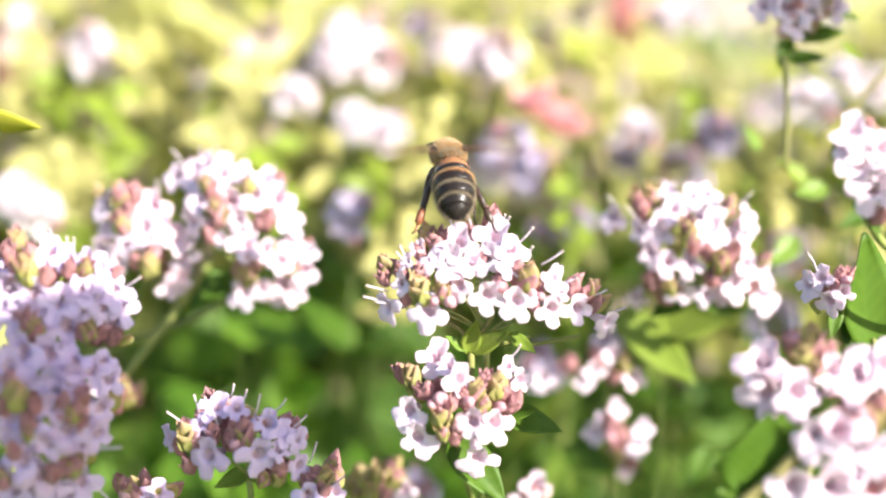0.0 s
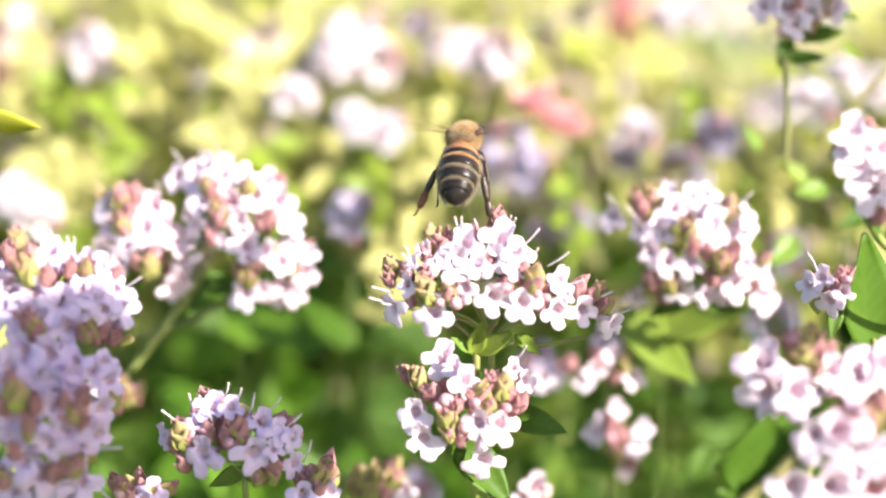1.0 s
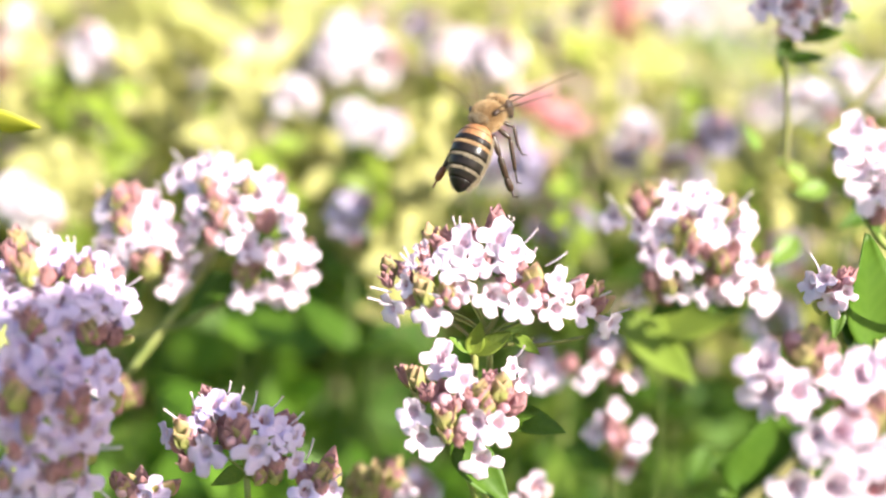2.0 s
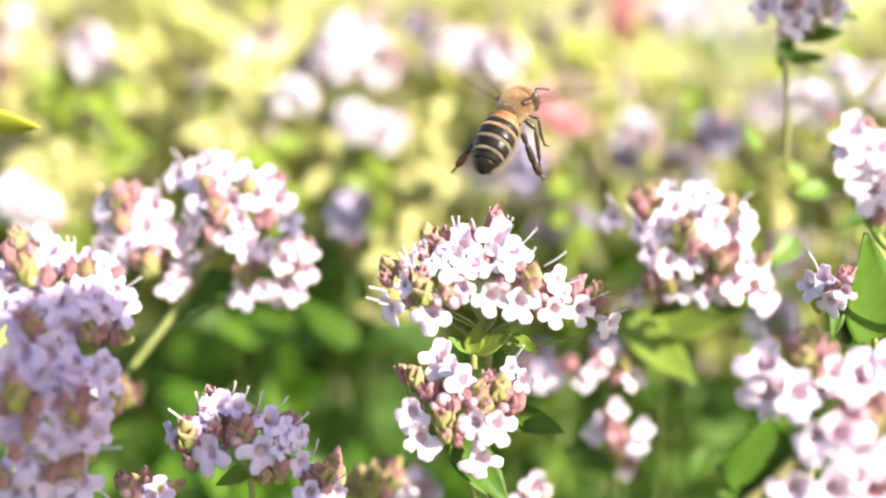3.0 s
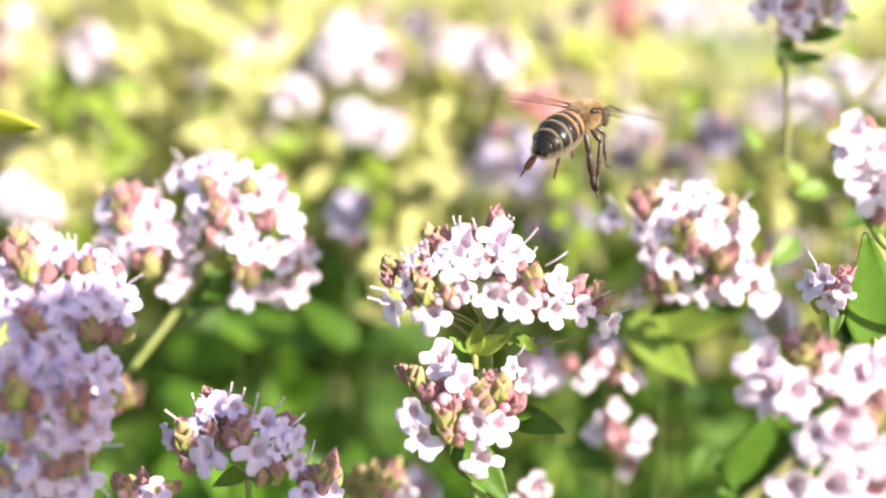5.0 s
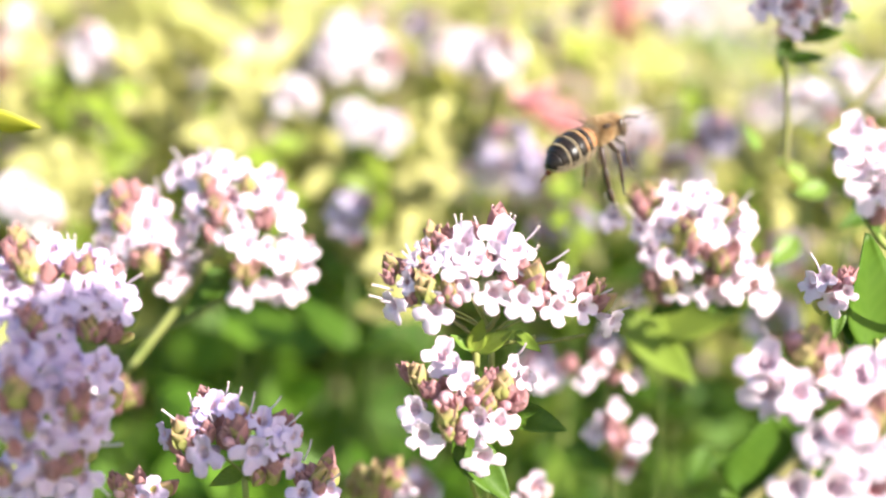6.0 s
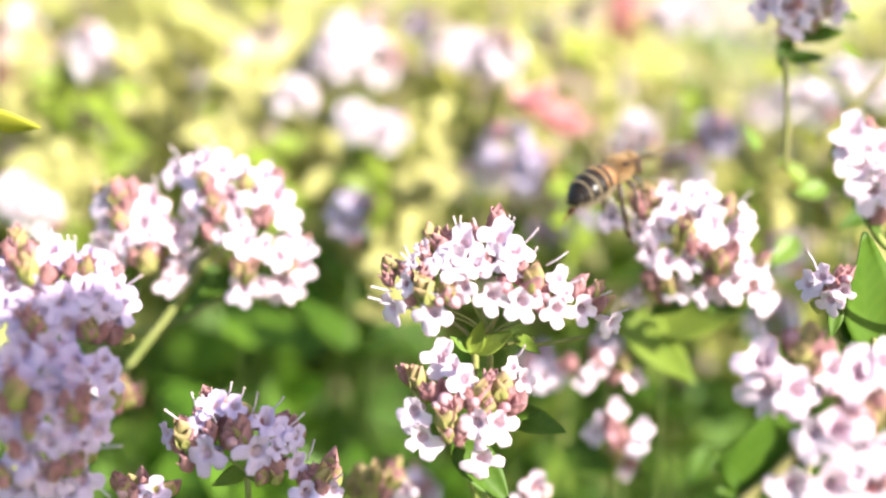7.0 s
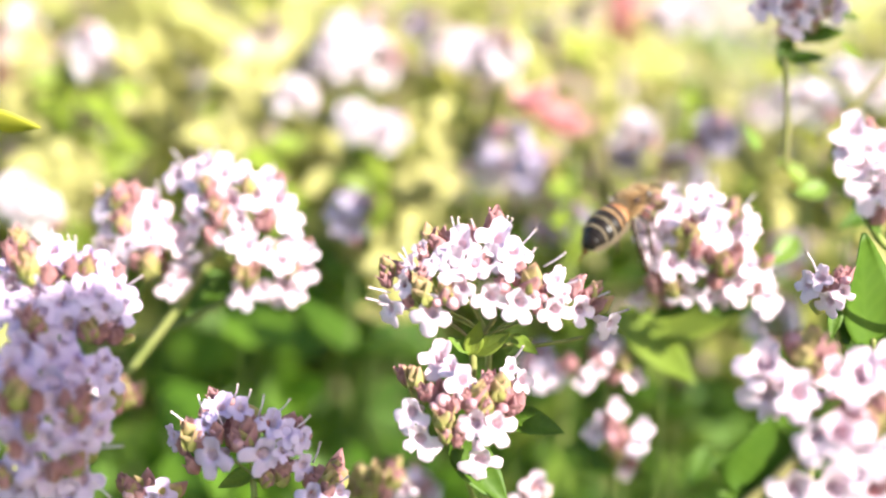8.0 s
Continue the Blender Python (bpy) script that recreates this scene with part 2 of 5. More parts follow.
COROLLAS = [corolla(k, PETAL) for k in range(8)]
COROLLAS_VIOLET = [corolla(k + 20, PETAL_VIOLET) for k in range(8)]
BRACTS = [scale_leaf("bract", [BRACT], 2.9, 2.2, 0.42, 8, 0.10, 0.05, 0.9), scale_leaf("bract", [BRACT], 2.7, 1.9, 0.5, 8, 0.10, 0.05, 0.8), scale_leaf("bract", [BRACT], 2.5, 2.1, 0.45, 8, 0.10, 0.06, 0.9, -0.06)]
BRACTS_GREEN = [scale_leaf("bract", [BRACT_GREEN], 2.8, 2.3, 0.42, 8, 0.10, 0.06, 0.9), scale_leaf("bract", [BRACT_GREEN], 2.5, 2.1, 0.48, 8, 0.10, 0.05, 0.8, -0.06)]
LEAVES = [scale_leaf("leaf", [LEAF], 5, 2.9, 0.35, 12, 0.12, 0.10, 1.6, 0.12), scale_leaf("leaf", [LEAF], 5, 2.6, 0.5, 12, 0.12, 0.06, 1.4, -0.10), scale_leaf("leaf", [LEAF_BRIGHT], 5, 2.7, 0.3, 12, 0.12, 0.10, 1.5, 0.2), scale_leaf("leaf", [LEAF], 5, 4.6, 0.10, 14, 0.12, 0.12, 1.8, 0.08)]
BUDS = [mesh_of("bud", [Vector(v) * MM for v in blob((0, 0, 0.9), (0.62, 0.62, 1.0), 12, 8)[0]], blob((0, 0, 0.9), (0.62, 0.62, 1.0), 12, 8)[1], [BUD])]


def aim(n, spin=0.0):
    """A turn that takes z to n, keeping y as upright as it goes."""
    z = Vector(n).normalized()
    x = Vector((0, 0, 1)).cross(-z) * -1
    x = Vector((0, 0, 1)).cross(z) if x.length > 1e-3 else Vector((1, 0, 0))
    x.normalize()
    y = z.cross(x)
    m = Matrix((x, y, z)).transposed().to_4x4()
    return m @ Matrix.Rotation(spin, 4, "Z")


HEADS = {}
HEADS["main"] = {
    "at": (0.0044, 0.1092, 0.4972),
    "flowers": [(-5.5, -2.2, -0.15, -0.1, 1.13), (-2.7, 0.1, -0.5, 0, 0.78), (-0.2, -0.8, 0.15, -0.25, 0.92), (2.4, -1.3, 0, -0.15, 0.95), (-9.2, -1.9, -1.2, -0.1, 0.91), (-7.9, 0.3, -0.6, 0.1, 0.58), (5.8, 0.8, 0.6, 0.4, 0.75), (5.6, -2.0, 0.2, -0.3, 0.87), (8.0, -2.0, 0.3, 0.1, 0.79), (11.1, -3.5, 1.0, -0.3, 0.81), (-2.8, 3.9, -0.1, 0.6, 1.07), (-3.6, 2.3, -0.2, 0.3, 0.95), (0.5, 4.5, 0, 0.5, 1.05), (-0.3, 2.6, -0.1, 0.2, 0.92), (1.9, 3.3, 0.4, 0.4, 0.95), (-1.6, 2.2, 0.1, 0.2, 0.75)],
    "more_flowers": [(-5.0, 2.3, -0.4, 0.6, 0.69), (-6.4, 3.5, -0.6, 0.8, 0.5), (1.8, 1.8, 0.4, 0.3, 0.66), (6.5, -0.6, 0.6, 0.2, 0.55), (-7.4, 2.2, -0.8, 0.8, 0.5)],
    "bracts": [(-4.9, 4.0, 0, 1.17), (-5.6, 4.5, 1, 1.03), (0.5, 6.0, 0, 1.15), (-1.6, 4.9, 0, 0.68), (-3.8, 4.4, 0, 0.64), (-9.5, 1.9, 1, 0.8), (-9.7, 0.9, 0, 0.68), (-7.9, 1.4, 0, 0.72), (-6.2, -0.2, 1, 1.05), (-4.3, -0.2, 1, 0.9), (-6.1, 1.3, 0, 0.79), (-3.8, 0.9, 0, 0.71), (-7.6, -0.7, 0, 0.72), (3.5, 0.9, 1, 1.08), (2.5, 1.5, 0, 0.89), (0.9, 0.5, 0, 0.78), (8.9, -0.7, 0, 0.95), (9.5, -0.2, 1, 0.68), (7.6, 0.1, 0, 0.79), (9.8, -1.5, 0, 0.8), (4.2, -1.4, 0, 0.64), (-0.6, 2.7, 0, 0.6), (4.7, 0.4, 0, 0.67), (-6.3, 3.2, 0, 0.68)],
    "buds": [(-3.6, -1.3, 1.01), (0.9, 0.1, 0.93), (3.8, -0.6, 0.85), (4.6, -0.9, 0.78), (-5.0, -1.3, 0.78)],
    "stamens": [(-3.4, 4.9, -3.6, 6.3), (-3.2, 4.8, -3.0, 6.3), (-1.6, 5.1, -1.8, 6.1), (1.0, 5.6, 1.5, 6.4), (1.3, 5.4, 1.9, 6.2), (2.4, 3.6, 3.9, 5.2), (3.0, 2.4, 3.8, 3.5), (4.7, 1.9, 6.5, 3.1), (6.0, 0.1, 7.8, 0.7), (8.7, -1.2, 10.6, -0.4), (11.3, -2.6, 12.7, -2.1), (-9.2, -0.5, -11.0, -0.0), (-9.5, -1.5, -11.3, -1.0), (-6.9, 1.3, -8.3, 3.0), (-7.6, 2.3, -8.0, 3.6), (-6.7, 2.6, -7.0, 3.8)],
    "leaves": [(-1.9, -6.4, -1.0, -2.9, 0.9), (-1.6, -6.2, 2.2, -4.5, 0.9), (2.0, -4.5, 4.3, -6.6, 0.8), (-1.8, -6.0, -4.2, -4.9, 0.8)],
    "twigs": [(-1.9, -10.3, -1.7, -5.0, 0.36), (-1.7, -5.3, -3.9, -3.4, 0.2), (-1.6, -5.3, 0.6, -2.9, 0.25), (3.8, -5.7, 8.8, -4.9, 0.2), (-1.4, -6.1, 4.1, -5.0, 0.2)],
}
HEADS["low"] = {
    "at": (0.0016, 0.1049, 0.4867),
    "flowers": [(-2.0, 4.8, -0.1, 0.5, 1.03), (0.1, 3.0, 0.3, 0.2, 0.92), (-4.4, 0.1, -0.25, 0, 0.96), (-3.6, -2.3, -0.15, -0.2, 0.96), (1.3, -0.7, -0.3, 0.1, 0.86), (3.2, -1.0, 0.2, 0, 0.98), (1.8, -4.5, 0, -0.5, 1.09), (4.6, 3.9, 0.3, 0.6, 0.59), (5.7, 2.7, 0.7, 0.2, 0.68), (-0.8, 4.1, -0.1, 0.4, 0.64)],
    "bracts": [(-4.1, 3.2, 1, 1.03), (-5.2, 3.4, 0, 0.77), (-1.5, 0.1, 1, 1.04), (-1.4, -1.4, 1, 0.82), (3.5, 2.5, 1, 1.01), (2.5, 3.0, 0, 0.86), (5.1, 0.8, 0, 0.87), (4.1, 1.9, 0, 0.71), (1.7, 2.1, 1, 0.82), (0.5, 1.6, 0, 0.7), (-0.2, -1.8, 0, 0.78), (-2.7, 2.0, 0, 0.71), (1.0, 0.4, 0, 0.63), (2.3, 0.8, 1, 0.63), (-3.4, 2.0, 0, 0.64), (-0.5, 1.1, 0, 0.63)],
    "buds": [(-1.7, 1.3, 1.16), (1.0, 1.1, 0.85), (3.9, 0.5, 0.85), (-0.0, -1.1, 0.92), (-2.4, 0.8, 0.77)],
    "stamens": [(4.8, 4.5, 5.7, 5.8)],
    "leaves": [(4.2, -1.2, 9.8, -2.2, 1.5), (-0.8, -3.6, 4.7, -9.0, 1.7), (4.2, -0.9, 7.6, -0.7, 1.0)],
}
HEADS["bl"] = {
    "at": (-0.018, 0.1044, 0.4837),
    "flowers": [(-2.3, 3.6, -0.1, 0.8, 0.88), (-0.3, 3.5, 0.4, 0.7, 0.67), (-2.7, -0.5, -0.2, -0.1, 1.01), (1.9, -0.4, 0.3, -0.2, 1.04), (-6.8, 0.8, -1, 0, 0.68), (-3.5, 2.2, -0.3, 0.6, 0.61), (2.6, 2.3, 0.3, 0.6, 0.87), (3.9, 1.5, 0.6, 0.5, 0.73), (5.3, 0.8, 1, 0.1, 0.7), (3.6, -0.1, 0.4, 0.4, 0.55), (5.3, -1.7, 0.7, -0.1, 0.67)],
    "bracts": [(-4.8, 1.2, 1, 1.09), (-3.2, 4.2, 0, 0.73), (-3.9, 0.9, 0, 0.79), (0.6, 1.7, 1, 1.08), (-0.4, 1.7, 0, 0.79), (-2.4, 1.5, 0, 0.79), (-4.9, -1.4, 0, 0.79), (-5.7, 0.0, 0, 0.64), (3.6, -1.4, 0, 0.94), (3.5, -2.5, 1, 0.79), (-0.8, 0.8, 0, 0.63), (-3.7, 2.8, 0, 0.64), (1.8, 2.4, 0, 0.64), (2.1, -2.5, 1, 0.79), (4.8, 2.0, 0, 0.68)],
    "buds": [(-0.3, 0.5, 0.93)],
    "stamens": [(-5.6, 2.0, -6.7, 3.1), (-3.8, 2.4, -4.1, 4.7), (-1.9, 2.0, -3.0, 4.6), (-1.3, 4.2, -0.8, 5.5), (-0.1, 3.9, 0.5, 5.1), (1.2, 2.7, 1.9, 4.8), (3.0, 3.1, 4.1, 4.3), (4.5, 1.6, 6.0, 2.9), (6.0, -1.7, 6.8, 0.3)],
    "leaves": [(0.0, -3.1, -3.1, -4.7, 1.2), (0.0, -3.1, 3.1, -4.6, 1.2)],
}
HEADS["bl_side"] = {
    "at": (-0.0114, 0.1027, 0.4799),
    "flowers": [(-0.4, -0.1, 0.1, 0.1, 0.84), (2.0, -0.1, 0.5, 0, 0.59)],
    "bracts": [(1.0, 1.3, 1, 0.98), (0.2, 1.6, 0, 0.79), (1.5, 2.3, 1, 0.77), (0.9, 0.4, 0, 0.79), (-0.5, 0.9, 0, 0.72)],
    "stamens": [(1.5, 0.6, 2.8, 1.5)],
}
HEADS["bl_low"] = {
    "at": (-0.0278, 0.1023, 0.479),
    "flowers": [(2.1, 0.9, 0.3, 0.4, 0.77), (1.5, 0.3, 0, 0.1, 0.64)],
    "bracts": [(-0.4, 1.4, 1, 0.87), (-1.5, 1.7, 0, 0.76), (0.3, 0.9, 0, 0.71)],
    "buds": [(-0.6, 0.9, 0.94)],
}
HEADS["left"] = {
    "at": (-0.0353, 0.1033, 0.4982),
    "flowers": [(-1.5, 0.7, 0.2, 0, 0.99), (0.7, 0.1, 0, -0.1, 0.98), (2.8, -0.5, 0.1, -0.1, 0.91), (1.6, 3.7, 0, 0.6, 0.8), (3.0, 3.2, 0.1, 0.6, 0.69), (4.5, 3.4, 0.2, 0.6, 0.48), (5.6, 2.8, 0.5, 0.5, 0.56), (4.7, 0.7, 0.2, 0.3, 0.86), (5.5, 0.1, 0.4, 0.1, 0.78), (6.8, 0.4, 0.6, 0.3, 0.84), (7.2, -1.1, 0.8, 0, 0.79), (4.4, -1.0, 0.2, -0.2, 0.77), (6.4, 1.7, 0.4, 0.5, 0.59), (3.3, -2.6, 0.1, -0.3, 0.94), (-0.9, -1.7, 0, -0.2, 0.82), (1.5, -1.5, 0, -0.2, 0.8)],
    "more_flowers": [(6.0, -1.1, 0.5, -0.1, 0.7), (6.6, -2.4, 0.6, -0.2, 0.57), (-2.0, 2.6, -0.2, 0.3, 0.58), (4.1, 2.0, 0.1, 0.5, 0.58), (-3.6, 0.2, -0.3, 0, 0.82), (-3.6, -2.3, -0.3, -0.2, 0.83)],
    "bracts": [(-1.5, 4.9, 1, 0.95), (-1.9, 3.9, 0, 0.87), (0.2, 2.5, 1, 1.1), (1.8, 2.0, 0, 0.78), (3.6, 2.5, 0, 0.68), (4.9, 2.7, 1, 0.76), (6.9, 2.0, 0, 0.7), (0.9, -2.6, 1, 0.93), (0.3, -1.8, 0, 0.89), (5.0, -2.9, 1, 0.87), (5.6, -3.2, 0, 0.88), (6.8, -3.5, 0, 0.77), (4.4, -2.9, 0, 0.61), (0.1, 3.9, 0, 0.79), (-0.7, 2.3, 0, 0.75)],
    "buds": [(6.0, -2.8, 0.91), (4.4, 3.0, 0.75)],
    "stamens": [(7.2, 0.5, 9.0, 1.5), (2.6, 4.2, 2.8, 5.0), (3.1, 4.1, 3.4, 4.9), (1.2, 4.7, 1.2, 5.6)],
    "leaves": [(0.0, -3.5, -3.0, -6.0, 1.2)],
}
HEADS["left_low"] = {
    "at": (-0.0351, 0.0988, 0.4893),
    "flowers": [(0.1, 5.2, 0, 0.2, 1.07), (2.2, 5.0, 0.2, 0.1, 0.94), (-0.8, 4.0, 0, 0, 0.93), (4.1, 4.2, 0.3, 0.4, 0.81), (2.8, 2.5, 0, 0, 1.04), (4.1, 2.9, 0.3, 0.1, 0.83), (3.0, 0.8, 0.1, -0.2, 0.8), (5.4, 3.5, 0.4, 0.2, 0.68), (6.1, 4.1, 0.8, 0.5, 0.58), (6.5, 2.6, 0.9, 0.2, 0.72), (6.2, 0.2, 0.7, -0.1, 0.79), (4.0, -1.3, 0.1, 0, 0.91), (4.8, -2.5, 0.4, -0.1, 0.81), (6.0, -1.9, 0.8, -0.3, 0.71), (2.5, -2.3, -0.3, 0, 0.8), (-0.3, -0.1, 0, 0, 0.79)],
    "more_flowers": [(-0.3, -1.6, -0.1, -0.1, 0.74), (1.5, -0.6, 0, 0.1, 0.66), (0.5, -3.7, -0.2, 0, 0.85), (1.6, -5.1, 0.1, -0.1, 0.89), (4.0, -6.2, 0.5, -0.2, 0.89), (0.5, -6.8, 0, -0.2, 0.82), (2.9, -7.3, 0.2, -0.2, 0.83), (-1.0, -6.9, -0.1, -0.2, 0.82), (-2.7, 4.4, -0.3, 0, 0.81), (-2.3, -1.1, -0.3, 0, 0.8), (-2.7, -5.1, -0.3, -0.1, 0.81)],
    "bracts": [(0.4, 2.1, 1, 1.07), (-0.2, 3.0, 0, 0.86), (5.1, 1.6, 0, 0.91), (4.8, 0.5, 1, 0.84), (4.0, 1.5, 0, 0.66), (-0.8, 1.2, 0, 0.72), (1.5, -1.1, 1, 0.58), (1.3, -0.2, 0, 0.72), (4.5, -4.1, 1, 0.92), (3.5, -4.3, 0, 0.73), (0.1, -2.6, 0, 0.65), (5.2, -0.7, 0, 0.66), (-1.3, -5.1, 1, 0.73), (2.8, -4.7, 0, 0.73), (1.9, 1.2, 0, 0.72)],
    "buds": [(5.2, 0.3, 0.87), (3.6, 0.0, 0.79)],
    "stamens": [(5.0, -3.2, 8.1, -2.9), (4.4, -6.1, 6.5, -7.6)],
}
HEADS["left_far"] = {
    "at": (-0.0363, 0.1272, 0.483),
    "flowers": [(-0.8, -2.1, 0, 0.1, 1.0)],
    "bracts": [(0.6, -3.1, 0, 1.0), (1.6, -3.8, 1, 1.0), (0.0, -4.4, 0, 1.0), (1.3, -2.5, 1, 1.0)],
    "buds": [(1.6, -2.8, 0.85)],
}
HEADS["mid_left"] = {
    "at": (-0.0231, 0.1364, 0.4962),
    "flowers": [(-4.8, 5.9, -0.4, 0.6, 1.31), (-7.3, 5.7, -0.8, 0.4, 0.96), (-1.4, 6.1, 0, 0.6, 1.4), (-4.1, 7.3, 0, 0.9, 0.96), (3.3, 5.2, 0.3, 0.6, 0.94), (0.8, 6.1, 0.2, 0.7, 0.83), (-3.6, 2.9, -0.3, 0.2, 1.0), (-4.5, 0.5, -0.5, -0.1, 1.03), (-0.1, 2.7, -0.1, 0.1, 0.99), (0.7, 0.7, -0.2, 0, 0.92), (2.3, 3.5, 0, 0.3, 1.1), (4.7, 2.9, 0.3, 0.3, 1.18), (6.0, 0.6, 0.5, 0.1, 0.97), (6.2, -2.0, 0.6, -0.1, 1.01), (1.5, -2.1, 0, 0.2, 1.17), (3.5, -2.6, 0.2, 0, 0.82)],
    "more_flowers": [(5.0, -3.9, 0.2, -0.1, 0.9), (0.6, -7.4, 0, -0.3, 1.06), (4.9, -6.8, 0.1, -0.3, 1.32), (7.2, -5.2, 0.5, -0.2, 1.07), (7.7, -3.0, 0.8, 0, 0.81), (-1.3, -1.4, -0.2, -0.2, 0.57), (2.6, -6.9, 0, -0.3, 0.76), (6.2, -7.7, 0.3, -0.4, 0.77)],
    "bracts": [(-2.5, 4.2, 0, 0.97), (-3.0, 4.8, 1, 0.98), (-1.6, 1.6, 1, 1.19), (-0.9, 2.2, 0, 0.87), (-2.6, -0.9, 0, 0.78), (4.1, 1.0, 1, 1.11), (3.0, 0.7, 0, 0.78), (1.8, -5.2, 1, 1.21), (0.7, -4.9, 1, 0.88), (6.2, -4.5, 1, 0.99), (1.6, 4.8, 1, 0.88), (4.8, 5.2, 0, 0.89), (1.7, -3.7, 0, 0.88)],
    "buds": [(-2.6, -0.2, 0.95), (1.7, -3.5, 0.86)],
    "stamens": [(-6.5, 6.9, -7.7, 8.7), (-4.9, 6.9, -4.5, 9.0), (-2.2, 7.5, -2.7, 9.3), (3.9, 5.5, 4.2, 6.9)],
    "leaves": [(-2.0, -5.2, -6.5, -10.4, 1.3)],
    "twigs": [(-2.0, -1.3, -14.0, -17.6, 0.45)],
}
HEADS["mid_left_side"] = {
    "at": (-0.0349, 0.1351, 0.4952),
    "flowers": [(-2.3, 4.0, -0.3, 0.5, 0.94), (-3.4, 3.0, -0.6, 0.3, 0.72), (2.5, 3.6, 0, 0.4, 1.19), (1.8, 1.1, 0, 0.1, 1.11), (3.5, 1.4, 0.3, 0.1, 0.93), (-0.3, -0.7, -0.3, 0, 0.93), (0.1, 0.6, -0.2, 0.2, 0.75), (4.8, -0.0, 0.4, 0.1, 0.98), (5.3, -2.3, 0.5, -0.2, 0.95), (-0.9, -2.4, -0.3, -0.2, 0.93), (-3.0, -1.3, -0.5, 0.1, 1.0), (5.1, -4.5, 0.5, -0.3, 0.84), (4.0, -5.5, 0.1, -0.4, 0.95), (-2.3, 1.2, -0.5, 0.1, 0.75), (2.4, -0.8, 0, 0, 0.75)],
    "bracts": [(-0.8, 4.6, 1, 1.22), (-0.6, 2.0, 1, 1.11), (0.2, 3.0, 0, 0.97), (-3.7, 4.7, 1, 0.95), (2.3, -2.7, 1, 1.21), (2.8, -1.4, 0, 0.88), (1.9, -3.6, 1, 0.79), (0.9, -2.4, 0, 0.79), (0.5, 4.9, 0, 0.94)],
    "buds": [(0.8, -2.4, 0.87)],
    "stamens": [(2.6, 5.0, 2.4, 6.5), (-3.4, 4.3, -4.2, 6.1)],
}
HEADS["mid_right"] = {
    "at": (0.0283, 0.1335, 0.495),
    "flowers": [(-3.1, 3.8, -0.2, 0.6, 1.1), (-0.8, 5.2, 0, 0.8, 0.93), (0.8, 5.4, 0.4, 0.7, 0.82), (0.8, 1.8, 0.1, 0.2, 1.37), (4.9, 2.9, 0.7, 0.5, 0.92), (4.6, 0.9, 0.6, -0.1, 1.02), (-0.2, 2.6, 0, 0.4, 0.88), (-9.2, 3.0, -1, 0.3, 0.94), (-6.8, 1.4, -0.6, 0, 0.82), (-4.6, 1.2, -0.2, 0, 0.92), (-5.7, -1.1, -0.4, 0, 0.81), (-3.8, -2.0, -0.2, 0, 0.92), (-1.5, -2.1, 0, -0.1, 0.98), (-2.3, -5.1, -0.1, -0.3, 1.0), (0.9, -5.7, 0, -0.4, 0.82), (3.9, -4.4, 0.2, -0.1, 1.1)],
    "more_flowers": [(4.9, -2.2, 0.5, 0.1, 0.92), (7.2, -3.3, 0.8, 0, 0.83), (7.6, -5.8, 0.6, -0.3, 1.12), (-6.7, -6.1, -0.5, -0.5, 0.76), (-4.7, 2.4, -0.3, 0.4, 0.78), (-3.2, 5.8, -0.1, 0.8, 0.68), (2.8, -5.4, 0.1, -0.3, 0.9)],
    "bracts": [(-7.0, 5.2, 1, 0.99), (-5.1, 5.5, 1, 0.99), (-6.4, 4.2, 0, 0.89), (-1.8, 1.7, 1, 1.18), (-1.3, 0.1, 0, 1.04), (2.8, 4.2, 1, 0.97), (1.6, -1.7, 1, 1.18), (0.3, -0.8, 0, 0.86), (1.1, -3.6, 0, 0.87), (2.8, -1.4, 0, 0.87), (6.1, -4.6, 0, 0.79), (6.9, -1.7, 1, 0.74), (-3.6, -4.5, 1, 0.97), (-5.4, -3.9, 0, 0.97), (-3.5, -5.9, 0, 0.8), (3.4, -0.7, 0, 0.77)],
    "buds": [(0.8, -3.6, 0.95), (6.6, -4.8, 0.88)],
    "stamens": [(-8.3, 3.6, -10.0, 5.3), (-6.7, 2.3, -8.3, 4.0), (1.9, 5.8, 1.7, 7.8), (3.7, 3.8, 5.5, 5.5), (-3.6, 5.8, -3.9, 7.1), (-2.7, 5.8, -2.5, 7.0), (6.9, -1.4, 8.4, -0.7)],
    "leaves": [(0.3, -5.8, 5.4, -8.3, 1.5), (0.0, -6.1, -4.8, -8.3, 1.3)],
}
HEADS["small_right"] = {
    "at": (0.0372, 0.1101, 0.4967),
    "flowers": [(-3.0, 0.5, -1.5, 0.2, 0.79), (-2.0, 1.1, -0.7, 0.6, 0.72), (-1.4, -1.1, -0.8, -0.6, 0.78), (-0.3, -0.2, -0.2, -0.2, 0.59)],
    "bracts": [(-0.3, 1.4, 0, 0.66), (0.5, 1.6, 0, 0.62), (-0.9, 0.4, 0, 0.58)],
    "buds": [(0.0, 0.9, 0.8)],
    "stamens": [(-2.1, 1.5, -3.3, 3.4)],
    "leaves": [(0.5, -1.6, 0.0, -4.8, 1.1)],
}
HEADS["right_leafy"] = {
    "at": (0.0417, 0.1117, 0.491),
    "flowers": [],
    "leaves": [(0.3, -0.8, -2.2, 10.6, 1.9), (-1.6, -0.5, -3.8, 2.2, 1.2)],
}
